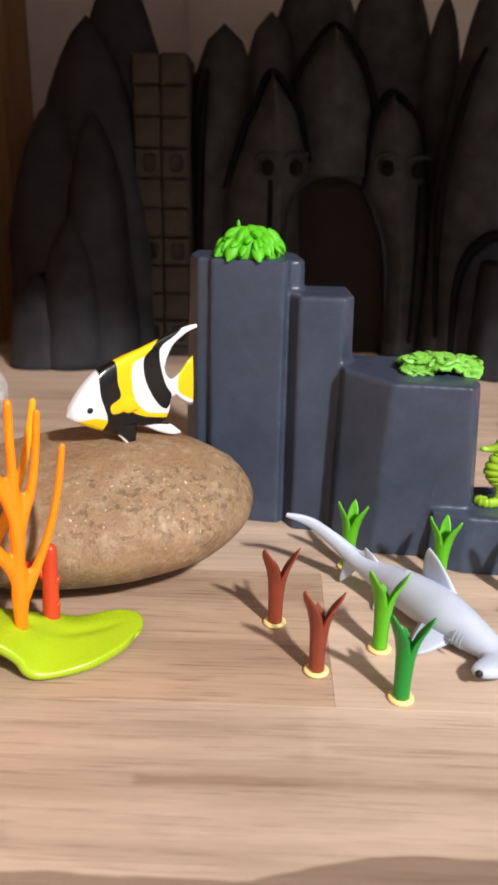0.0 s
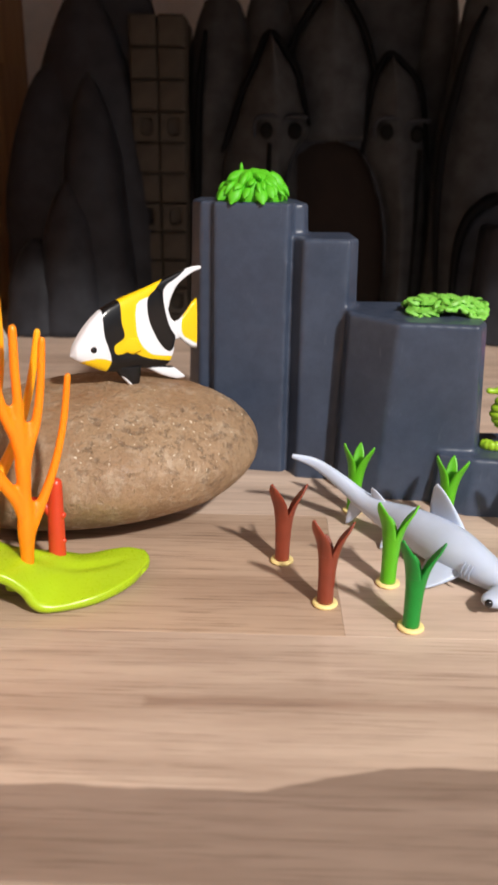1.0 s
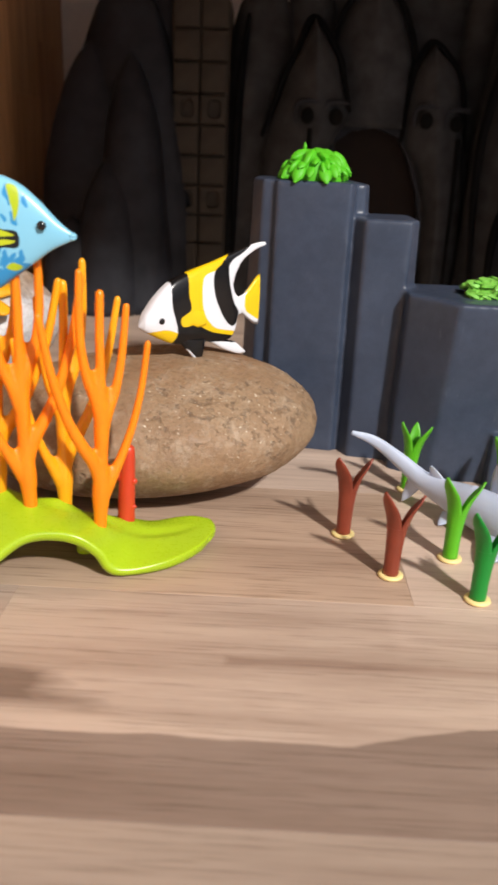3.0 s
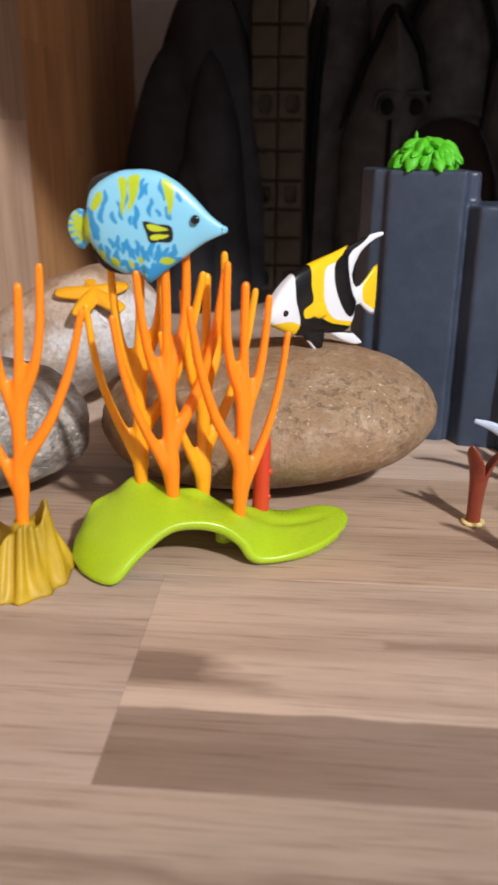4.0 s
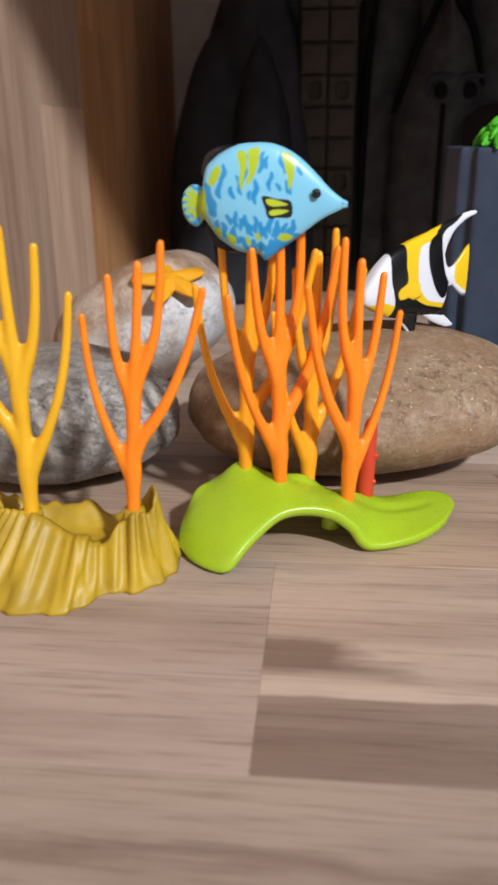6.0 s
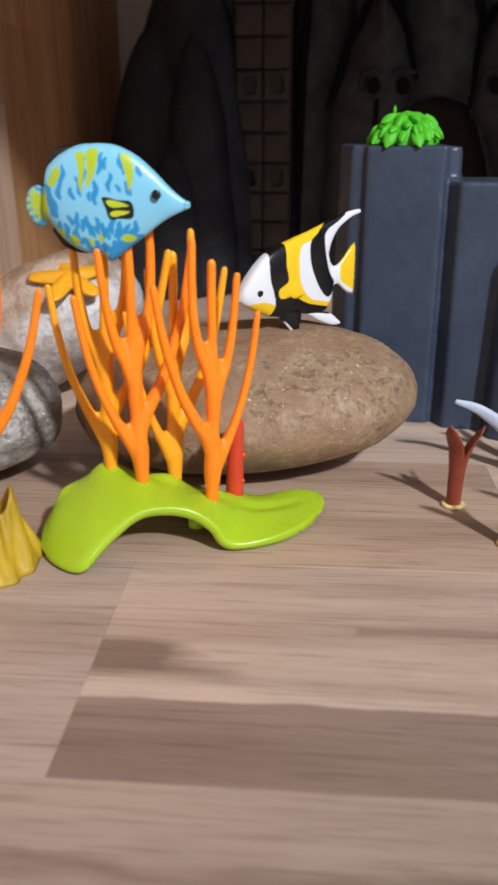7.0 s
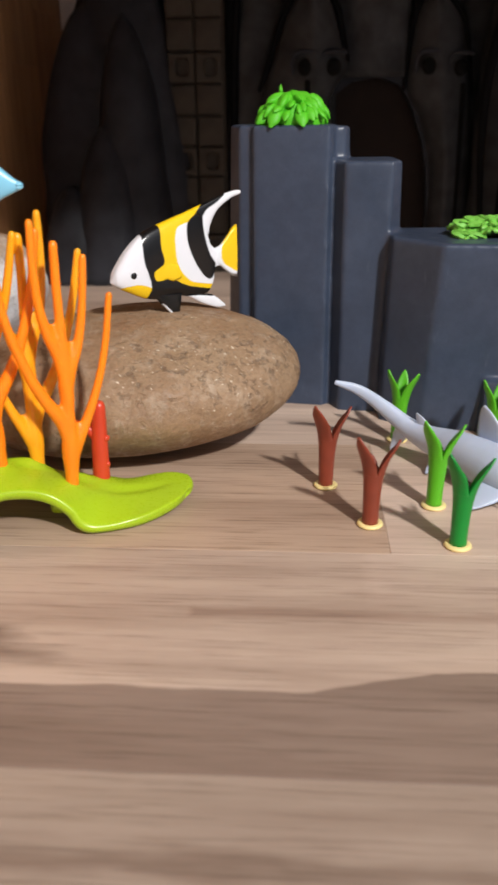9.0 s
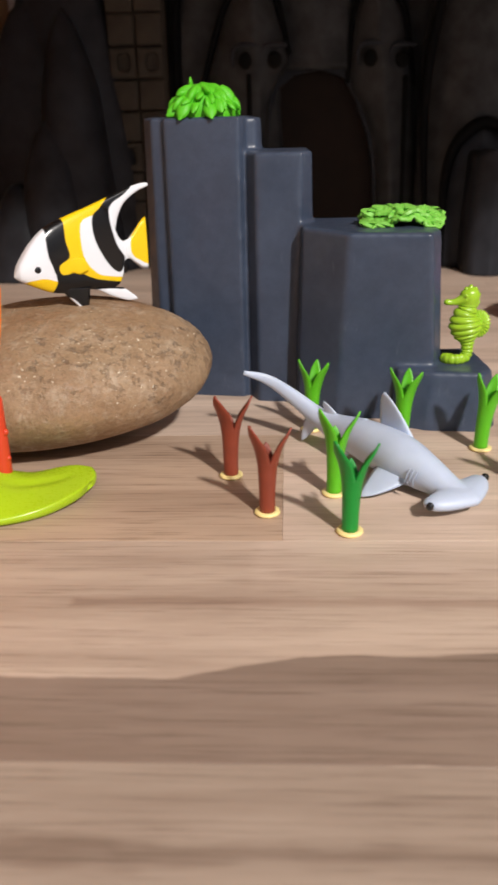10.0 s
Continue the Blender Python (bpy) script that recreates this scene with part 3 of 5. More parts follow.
keeled("gable", [(0.303, 0.0275, 0.028, 0.0285), (0.287, 0.019, 0.031, 0.041), (0.270, 0.011, 0.033, 0.054), (0.252, 0.001, 0.034, 0.060), (0.214, -0.011, 0.037, 0.070), (0.191, -0.018, 0.038, 0.057), (0.155, -0.022, 0.039, 0.048)], 0.012, 0.030, 0.060, M_GABLE_LIT_SPIRE)
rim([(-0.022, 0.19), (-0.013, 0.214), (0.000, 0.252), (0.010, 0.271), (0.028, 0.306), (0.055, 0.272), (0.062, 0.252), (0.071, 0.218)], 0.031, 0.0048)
keeled("gable", [(0.2875, 0.1565, 0.157, 0.1575), (0.271, 0.1445, 0.160, 0.180), (0.2565, 0.1395, 0.163, 0.191), (0.237, 0.1365, 0.165, 0.1965), (0.203, 0.1345, 0.169, 0.202), (0.183, 0.1375, 0.171, 0.205), (0.159, 0.152, 0.174, 0.207), (0.104, 0.166, 0.180, 0.212)], 0.044, 0.060, 0.090, M_GABLE_LIT_SPIRE)
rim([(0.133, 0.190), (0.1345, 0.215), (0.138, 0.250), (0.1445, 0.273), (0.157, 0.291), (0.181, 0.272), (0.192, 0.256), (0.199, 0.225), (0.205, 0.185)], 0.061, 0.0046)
for x, y, z in ((0.0250, 0.0140, 0.212), (0.0540, 0.0160, 0.212), (0.1550, 0.0460, 0.213), (0.1885, 0.0480, 0.211)):
    hooded_window(x, y, z)
# solid near-black bars paint the shade of narrow upright slits
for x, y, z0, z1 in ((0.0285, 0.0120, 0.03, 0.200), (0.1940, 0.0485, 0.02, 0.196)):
    part("slot_shade", box(bmesh.new(), x - 0.0026, x + 0.0026, y, y + 0.014, z0, z1, 0.001, 1), M_RECESS_SHADE, castle)
# black tubes added for the shadowed gaps along the rock spires beside the gate
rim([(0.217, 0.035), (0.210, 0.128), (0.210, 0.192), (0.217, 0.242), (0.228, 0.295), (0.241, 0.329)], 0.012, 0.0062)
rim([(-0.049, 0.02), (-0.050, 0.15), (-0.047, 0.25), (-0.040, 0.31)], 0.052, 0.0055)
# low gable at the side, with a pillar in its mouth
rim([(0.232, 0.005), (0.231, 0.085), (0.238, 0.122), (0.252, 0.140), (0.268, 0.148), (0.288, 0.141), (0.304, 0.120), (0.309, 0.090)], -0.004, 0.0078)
keeled("gable", [(0.146, 0.2675, 0.268, 0.2685), (0.138, 0.252, 0.268, 0.288), (0.120, 0.238, 0.269, 0.304), (0.085, 0.232, 0.270, 0.308)], 0.002, 0.010, 0.050, M_CASTLE)
keeled("buttress", [(0.1225, 0.262, 0.270, 0.278), (0.119, 0.256, 0.272, 0.292), (0.105, 0.254, 0.274, 0.297), (0.04, 0.252, 0.275, 0.298)], -0.046, -0.036, 0.02, M_CASTLE)

# ---------------------------------------------------------------- the grey stepped rock
rock = thing("rock_formation", 0.07, 0.45, 0, "slate grey plastic rock of stepped columns on the counter", "toy rock")


COLUMNS = (
    ("column", [(-0.0125, 0.480), (-0.0105, 0.472), (0.0330, 0.4650), (0.0358, 0.4710), (0.037, 0.53), (-0.0125, 0.53)],
     [(-0.0118, 0.484), (-0.0100, 0.478), (0.0330, 0.470), (0.0360, 0.475), (0.037, 0.524), (-0.0118, 0.524)], 0.1630),
    ("column", [(-0.0285, 0.496), (-0.0200, 0.4800), (-0.0110, 0.479), (-0.0110, 0.53), (-0.024, 0.53)],
     [(-0.0240, 0.498), (-0.0180, 0.4840), (-0.0105, 0.4835), (-0.0105, 0.524), (-0.022, 0.524)], 0.1632),
    ("column", [(0.035, 0.476), (0.046, 0.477), (0.050, 0.486), (0.046, 0.53), (0.035, 0.53)],
     [(0.035, 0.479), (0.0425, 0.480), (0.0455, 0.487), (0.042, 0.524), (0.035, 0.524)], 0.1622),
    ("column", [(0.0345, 0.4720), (0.0415, 0.4570), (0.066, 0.4535), (0.077, 0.468), (0.076, 0.51), (0.0362, 0.51)],
     [(0.0350, 0.4765), (0.0420, 0.4625), (0.0680, 0.459), (0.0740, 0.469), (0.073, 0.505), (0.0362, 0.505)], 0.1445),
    ("column", [(0.0645, 0.441), (0.087, 0.4265), (0.142, 0.421), (0.149, 0.438), (0.145, 0.50), (0.0640, 0.50)],
     [(0.0680, 0.446), (0.0910, 0.418), (0.1335, 0.4125), (0.1405, 0.426), (0.137, 0.485), (0.0660, 0.485)], 0.1057),
    ("step", [(0.117, 0.413), (0.135, 0.404), (0.166, 0.401), (0.1745, 0.412), (0.172, 0.46), (0.12, 0.46)],
     [(0.119, 0.417), (0.137, 0.408), (0.163, 0.4045), (0.1705, 0.414), (0.168, 0.455), (0.121, 0.455)], 0.0325))


def columns():
    """The tapering columns, moulded in one skin with soft edges and filleted joints, then taken apart again."""
    bm, trees = bmesh.new(), []
    for name, foot, crown, h in COLUMNS:
        one = bmesh.new()
        for target in (bm, one):
            skin(target, [[(a[0] + (b[0] - a[0]) * t - 0.07, a[1] + (b[1] - a[1]) * t - 0.45, h * t - 0.004 * (t == 0)) for a, b in zip(foot, crown)] for t in (0.0, 0.35, 0.7, 1.0)])
            bmesh.ops.recalc_face_normals(target, faces=target.faces)
        trees.append(BVHTree.FromBMesh(one))
        one.free()
    whole = part("whole", bm, M_ROCK)
    over = whole.modifiers.new("one_skin", "REMESH")
    over.mode, over.voxel_size = "VOXEL", 0.0010
    relax = whole.modifiers.new("soft_edges", "SMOOTH")
    relax.factor, relax.iterations = 0.5, 24
    co, nor, faces = evaluated(whole)
    co[:, 2] = np.maximum(co[:, 2], 0.0)
    mid = np.array([co[list(f)].mean(0) for f in faces])
    owner = [int(np.argmin([tree.find_nearest(Vector(p))[3] for tree in trees])) for p in mid]
    for k, (name, *rest) in enumerate(COLUMNS):
        me = slice_of(name, co, nor, [f for f, o in zip(faces, owner) if o == k])
        me.materials.append(M_ROCK)
        new(name, me).parent = rock


columns()

# tuft of fleshy leaves on the tall column
tuft = thing("plant_tuft", 0.0130, 0.492, 0.1632, "bright green plastic tuft of drooping leaves on grey rock", "toy plant")
part("core", ball(bmesh.new(), 0, 0, 0.0024, 0.0182, 0.0152, 0.0150), M_TUFT, tuft)
lf = bmesh.new()
tube(lf, [(0, 0, -0.005, 0.0024), (0, 0, -0.001, 0.0042), (0, 0, 0.003, 0.0044), (0, 0, 0.0062, 0.0032), (0, 0, 0.0080, 0.0016)], n=10, seg=12, flat=0.62)
rng = random.Random(4)
first = None
for ring, (count, e) in enumerate(((15, 74), (14, 60), (11, 44), (8, 28), (4, 10))):
    for k in range(count):
        az = 360 * (k + 0.5 * (ring % 2)) / count + rng.uniform(-14, 14)
        a = radians(e + rng.uniform(-6, 6))
        tilt = 86 + e * 0.80 + rng.uniform(-24, 20)
        m = pose(0, 0, 0, 0, 0, az) @ pose((0.0165 + 0.0025 * abs(math.cos(radians(az)))) * math.sin(a), 0, 0.0014 + 0.0142 * math.cos(a), 0, tilt, 0) @ pose(0, 0, 0, 0, 0, 90 + rng.uniform(-70, 70)) @ Matrix.Scale(rng.uniform(0.50, 0.90), 4)
        if first is None:
            first = part("leaf", lf, M_TUFT, tuft)
            first.matrix_local = m
        else:
            shared("leaf", first.data, tuft, m)
shared("leaf", first.data, tuft, pose(-0.0075, 0, 0.0172, 0, -10, 90) @ Matrix.Scale(0.42, 4))

# flat ragged mat on the lower column
def mat_height(u, w):
    """Top of the mat: a low vault with a raised front and two drooping corners."""
    droop = max(0.0, -w) * min(1.0, max(0.0, (abs(u - 0.05) - 0.28) / 0.22))
    return 0.0088 - 0.0022 * u * u - 0.003 * w * w - 0.0050 * droop


mat_plant = thing("plant_mat", 0.1222, 0.4462, 0.1054, "fresh green ragged plastic mat of algae on grey rock", "toy plant")
bm = bmesh.new()
grid = []
for i, u in enumerate(np.linspace(-1, 1, 45)):
    row = []
    for j, w in enumerate(np.linspace(-1, 1, 25)):
        edge = 1 + 0.10 * math.sin(9 * u + 4 * w) + 0.09 * noise.noise(Vector((u * 4, w * 4, 2)))
        x, y = 0.0206 * u * edge, 0.0118 * w * edge - 0.002 * u
        bumps = 0.0022 * noise.noise(Vector((u * 5, w * 4, 0))) + 0.0016 * noise.noise(Vector((u * 13, w * 9, 5)))
        z = mat_height(u, w) + 1.25 * bumps
        row.append((x, y, max(z, 0.0014)))
    grid.append(row)
sheet(bm, grid, 0.0022)
part("algae", bm, M_MAT, mat_plant)
nub = part("flake", tube(bmesh.new(), [(-0.0026, 0, 0, 0.0006), (-0.001, 0, 0.0003, 0.0017), (0.0010, 0, 0.0003, 0.0015), (0.0028, 0, -0.0004, 0.0004)], n=7, seg=6, flat=1.0), M_MAT, mat_plant, smooth=False)
nub.scale = (1, 1, 0.6)
rng = random.Random(9)
nub.location = (-0.013, -0.005, 0.0065)
for k in range(95):
    u, w = rng.uniform(-0.97, 0.97), rng.uniform(-0.97, 0.97)
    z = mat_height(u, w)
    shared("flake", nub.data, mat_plant, pose(0.0196 * u, 0.0110 * w, z + rng.uniform(0, 0.0010), rng.uniform(-35, 35), rng.uniform(-25, 25), rng.uniform(0, 360)) @ Matrix.Diagonal((1, 1, 0.55, 1)) @ Matrix.Scale(rng.uniform(1.0, 1.75), 4))


# ---------------------------------------------------------------- stones
def river_stone(name, x, y, a, b, c, material, label, seed, rough=0.05, rz=0.0, rx=0.0, ry=0.0, square=2.0, z=None):
    bm = bmesh.new()
    bmesh.ops.create_icosphere(bm, subdivisions=6, radius=1.0)
    for v in bm.verts:
        p = v.co.normalized()
        k = (abs(p.x) ** square + abs(p.y) ** square + abs(p.z) ** square) ** (-1 / square)
        n = rough * noise.noise(p * 1.3 + Vector((seed, 0, 0))) + 0.35 * rough * noise.noise(p * 3.4 + Vector((0, seed, 0))) + 0.10 * rough * noise.noise(p * 11 + Vector((0, 0, seed)))
        q = p * k * (1 + n)
        v.co = Vector((q.x * a, q.y * b, q.z * c))
    bmesh.ops.transform(bm, matrix=pose(0, 0, 0, rx, ry, rz), verts=bm.verts)
    low = min(v.co.z for v in bm.verts)
    ob = part(name, bm, material, None, label)
    ob.location = (x, y, -low if z is None else z)
    return tagged(ob, label, "stone")


river_stone("river_stone", -0.0765, 0.4105, 0.0945, 0.068, 0.0352, M_PEBBLE, "large smooth brown speckled river stone lying on the counter", 3.1, 0.04, 2, 5, -4.0)
river_stone("river_stone", -0.2365, 0.380, 0.0645, 0.050, 0.0325, M_GREYSTONE, "rough grey cracked river stone behind the mustard planter", 8.4, 0.10, 3, 3, 0, 2.2)
pale_stone = river_stone("river_stone", -0.2165, 0.5190, 0.0605, 0.052, 0.0389, M_PALESTONE, "pale blocky stone with an orange starfish on it", 12.7, 0.06, -4, -6, -31, 2.8)


# ---------------------------------------------------------------- corals
CORAL_LINES = {
    "trunk": [(0, 0, -6, 2.9), (0, 0, -2, 2.9), (0, 0, 6, 2.9), (0, 0, 17, 3.8), (0.2, 0, 30, 2.6), (0.7, 0, 44, 3.2), (1.6, 0, 64, 2.1), (2.6, 0, 82, 1.9), (3, 0, 98, 1.8)],
    "limb": [(0.2, 0, 10, 2.6), (-3.3, 0, 19.5, 2.7), (-8.4, 0, 30.5, 2.1), (-13.2, 0, 44, 1.8), (-16.6, 0, 60, 1.65), (-18.5, 0, 78, 1.5)],
    "limb_high": [(0, 0, 18, 2.6), (3.0, 0, 28.5, 2.9), (9, 0, 38, 2.6), (15, 0, 49, 2.2), (22, 0, 68, 1.9), (27, 0, 90, 1.6)],
    "prong": [(0.6, 0, 38, 2.4), (-1.5, 0, 50, 2.6), (-5.0, 0, 60, 2.1), (-7.2, 0, 74, 1.8), (-8.3, 0, 93, 1.6)],
    "prong_high": [(0.7, 0, 43, 2.4), (3.0, 0, 55, 2.6), (7.2, 0, 65, 2.2), (10.0, 0, 77, 1.9), (11.2, 0, 91, 1.8), (11.5, 0, 106, 1.6)],
}


def coral_shapes(s):
    """The five limbs of one coral, melted together at the forks and then taken apart again."""
    bm = bmesh.new()
    lines = {}
    for name, pts in CORAL_LINES.items():
        pts = [(s * x / 1000, y / 1000, z / 1000, r / 1000) for x, y, z, r in pts]
        tube(bm, pts, n=22, seg=12)
        lines[name] = curve(pts, 60)
    stem = lines["trunk"]
    for name, line in lines.items():
        # a thin web fills the crotch of each fork
        for q in line[::2] if name != "trunk" else ():
            p = stem[np.linalg.norm(stem[:, :3] - q[:3], axis=1).argmin()]
            gap = np.linalg.norm(p[:3] - q[:3]) - p[3] - q[3]
            if gap < 0.0022:
                r = 0.0019 - 0.0011 * max(0.0, gap) / 0.0022
                tube(bm, [(*q[:3], r), (*((p[:3] + q[:3]) / 2), r * 0.95), (*p[:3], r)], n=4, seg=8)
    whole = part("fan", bm, M_ORANGE)
    over = whole.modifiers.new("one_skin", "REMESH")
    over.mode, over.voxel_size = "VOXEL", 0.00055
    relax = whole.modifiers.new("soft_forks", "SMOOTH")
    relax.factor, relax.iterations = 0.5, 17
    co, nor, faces = evaluated(whole)
    mid = np.array([co[list(f)].mean(0) for f in faces])
    names = list(lines)
    gap = np.array([(np.linalg.norm(mid[:, None] - lines[k][None, :, :3], axis=2) - lines[k][None, :, 3]).min(1) for k in names])
    owner = gap.argmin(0)
    out = {}
    for i, k in enumerate(names):
        out[k] = slice_of(k.split("_")[0], co, nor, [f for f, o in zip(faces, owner) if o == i])
    return out


CORAL_SHAPES = {1: coral_shapes(1), -1: coral_shapes(-1)}


def coral(material, label, mirrored=False):
    """A branching toy coral: a trunk, two low limbs and two prongs."""
    ob = thing("coral", 0, 0, 0, label, "toy coral", group="branching corals")
    for name, me in CORAL_SHAPES[-1 if mirrored else 1].items():
        own = me.copy()
        own.materials.append(material)
        new(name.split("_")[0], own).parent = ob
    return ob


def place(ob, x, y, z, rz=0.0, rx=0.0, ry=0.0, grow=1.0):
    ob.matrix_basis = pose(x, y, z, rx, ry, rz) @ Matrix.Scale(grow, 4)
    return ob


place(coral(M_ORANGE, "orange branching plastic coral plugged into the lime reef", True), -0.0850, 0.3120, 0.0164, 36, 0, 3.2, grow=1.08)
place(coral(M_ORANGE, "orange branching plastic coral plugged into the lime reef"), -0.1147, 0.3085, 0.0254, 30, 0, -2.2, grow=1.11)
place(coral(M_AMBER, "amber branching plastic coral plugged into the lime reef"), -0.1305, 0.3165, 0.0272, 8, grow=1.09)
place(coral(M_AMBER, "amber branching plastic coral plugged into the lime reef"), -0.1025, 0.3210, 0.0182, 40, grow=1.08)
place(coral(M_ORANGE, "orange branching plastic coral standing in the mustard planter"), -0.1735, 0.2780, 0.0285, 0, 0, 2.6, grow=1.0)
place(coral(M_YELLOW, "yellow branching plastic coral standing in the mustard planter", True), -0.2150, 0.2740, 0.0285, 0, 0, 1.7, grow=1.13)

stub = thing("coral_stub", -0.0763, 0.3298, 0.010, "short red knobbly plastic coral stub on the lime base", "toy coral")
part("stem", tube(bmesh.new(), [(0, 0, -0.004, 0.0042), (0.0004, 0, 0.012, 0.0040), (0.0010, 0, 0.028, 0.0036), (0.0018, 0, 0.038, 0.0029)], n=14, seg=12), M_RED, stub)
part("knob", tube(bmesh.new(), [(0, 0, 0.022, 0.0024), (-0.004, 0, 0.027, 0.0024), (-0.0088, 0, 0.029, 0.0024)], n=8, seg=10), M_RED, stub)
part("knob", tube(bmesh.new(), [(0.001, 0, 0.020, 0.002), (0.0042, -0.001, 0.023, 0.0016)], n=5, seg=10), M_RED, stub)
part("knob", tube(bmesh.new(), [(0.001, 0, 0.008, 0.002), (0.0038, -0.001, 0.010, 0.0014)], n=5, seg=10), M_RED, stub)

# lime arched base
arch = thing("reef_arch", -0.0975, 0.3130, 0, "glossy lime plastic arched base with plugged in corals", "toy reef")
FRONT = [(-0.162, 0.290, 0.003), (-0.1525, 0.2765, 0.0015), (-0.1390, 0.2685, 0.0030), (-0.1285, 0.2765, 0.0125), (-0.1168, 0.285, 0.0210), (-0.104, 0.2898, 0.0226), (-0.0925, 0.2918, 0.0200), (-0.0838, 0.2918, 0.0130), (-0.0772, 0.2915, 0.0045), (-0.057, 0.3005, 0.0050), (-0.0435, 0.3135, 0.0068), (-0.0372, 0.3255, 0.0082)]
CREST = [(-0.161, 0.300, 0.010), (-0.155, 0.304, 0.0185), (-0.145, 0.307, 0.0248), (-0.134, 0.310, 0.0294), (-0.118, 0.3085, 0.0278), (-0.104, 0.311, 0.0238), (-0.092, 0.312, 0.0192), (-0.081, 0.315, 0.0145), (-0.070, 0.318, 0.0105), (-0.0555, 0.323, 0.0090), (-0.0450, 0.3280, 0.0092), (-0.0362, 0.3318, 0.0092)]
BACK = [(-0.158, 0.312, 0.006), (-0.152, 0.322, 0.012), (-0.142, 0.328, 0.018), (-0.132, 0.330, 0.020), (-0.117, 0.330, 0.017), (-0.104, 0.332, 0.014), (-0.091, 0.334, 0.011), (-0.081, 0.337, 0.009), (-0.068, 0.3365, 0.0078), (-0.056, 0.3390, 0.0094), (-0.0475, 0.3392, 0.0104), (-0.0390, 0.3378, 0.0096)]
f, c, b = (curve(np.array(q) - (0.10 * -1, 0.31, 0), 56) for q in (FRONT, CREST, BACK))
grid = []
for i in range(56):
    row = []
    for v in np.linspace(0, 1, 21):
        # a rounded cross-section through the front edge, the crest and the back edge
        w = np.array([(1 - v) * (1 - 2 * v), 4 * v * (1 - v), v * (2 * v - 1)])
        q = w[0] * f[i] + w[1] * c[i] + w[2] * b[i]
        q[2] += 0.0034 * math.exp(-((v - 0.62) / 0.08) ** 2) * math.sin(i * 0.34) ** 2 * (i < 37)
        q[2] -= 0.0016 * math.exp(-((v - 0.50 - 0.004 * (i - 37)) / 0.07) ** 2) * min(1.0, max(0.0, (i - 35) / 6)) * min(1.0, max(0.0, (50 - i) / 8))
        for px, py in ((-0.0875, 0.309), (-0.117, 0.306), (-0.1327, 0.3135), (-0.1048, 0.3185), (-0.0785, 0.327)):
            q[2] += 0.0016 * math.exp(-((q[0] - 0.10 - px + 0.0) ** 2 + (q[1] + 0.31 - py) ** 2) / 0.0055 ** 2)
        row.append(tuple(q))
    grid.append(row)
bm = sheet(bmesh.new(), grid, 0.0050)
shell = part("shell", bm, M_LIME, arch)
sub = shell.modifiers.new("soften", "SUBSURF")
sub.levels = sub.render_levels = 1
part("peg", tube(bmesh.new(), [(0.0055, 0.000, 0.020, 0.0042), (0.0055, 0.000, 0.0045, 0.0042)], n=5, seg=14, round_tip=False), M_LIME, arch)

# mustard fluted planter
planter = thing("coral_planter", -0.1998, 0.2810, 0, "mustard yellow fluted plastic planter holding two corals", "toy planter")


# foot (x, y) and rim (x, y, height) of the wall, once round from the small lobe's front
FOOT = [(-0.1735, 0.2549), (-0.162, 0.2655), (-0.1585, 0.281), (-0.164, 0.297), (-0.188, 0.308), (-0.205, 0.310), (-0.225, 0.309), (-0.246, 0.300), (-0.2525, 0.285), (-0.2495, 0.265), (-0.2355, 0.2440), (-0.2185, 0.2378), (-0.206, 0.2375), (-0.195, 0.2400), (-0.1845, 0.2530), (-0.180, 0.2552)]
RIM = [(-0.1745, 0.2690, 0.0278), (-0.1685, 0.2745, 0.0265), (-0.1690, 0.285, 0.0335), (-0.176, 0.292, 0.024), (-0.1885, 0.299, 0.0135), (-0.2036, 0.301, 0.0178), (-0.222, 0.300, 0.0175), (-0.238, 0.293, 0.025), (-0.2365, 0.2835, 0.0318), (-0.231, 0.274, 0.0265), (-0.2215, 0.2675, 0.0282), (-0.211, 0.2650, 0.0265), (-0.201, 0.2605, 0.0222), (-0.194, 0.2580, 0.0215), (-0.187, 0.2640, 0.0160), (-0.181, 0.2690, 0.0230)]


def loop(points, n):
    """A smooth closed line of n points."""
    k = len(points)
    return curve([*points[-2:], *points, *points[:3]], n * (k + 4) // k + 1)[2 * n // k:2 * n // k + n]


SEG = 320
foot = loop([(x + 0.202, y - 0.278) for x, y in FOOT], SEG)
brim = loop([(x + 0.202, y - 0.278, h) for x, y, h in RIM], SEG)
turn = np.linspace(0, 2 * math.pi, SEG, endpoint=False)
run = np.cumsum(np.linalg.norm(np.roll(foot, -1, 0) - foot, axis=1))
way = 2 * math.pi * run / run[-1]


def flutes(t):
    """Depth of the shell-like flutes at a share of the height; they lean this way and that as they rise."""
    a = np.sin(21 * way + 1.6 * np.sin(3 * way) + 3.4 * t * np.sin(4 * way + 0.6)) * 0.75
    b = np.sin(34 * way + 2.0 * np.sin(2 * way + 1) - 2.6 * t * np.sin(3 * way)) * 0.28
    r = a + b + 0.2 * np.sin(9 * way + 0.5)
    return np.sign(r) * np.abs(r) ** 0.7 * 0.62


tangent = np.roll(foot, -1, 0) - np.roll(foot, 1, 0)
out = np.stack([tangent[:, 1], -tangent[:, 0]], 1)
out /= np.linalg.norm(out, axis=1, keepdims=True)
if (out * foot).sum() < 0:
    out = -out
rings = []
for t in np.linspace(0, 1, 24):
    k = t ** 0.88
    xy = foot + (brim[:, :2] - foot) * k + out * (flutes(t) * (0.0033 - 0.0014 * t) * min(1, 0.45 + 3 * t))[:, None]
    height = (brim[:, 2] + 0.0014 * flutes(1.0)) * t
    rings.append([(p[0], p[1], h) for p, h in zip(xy, height)])
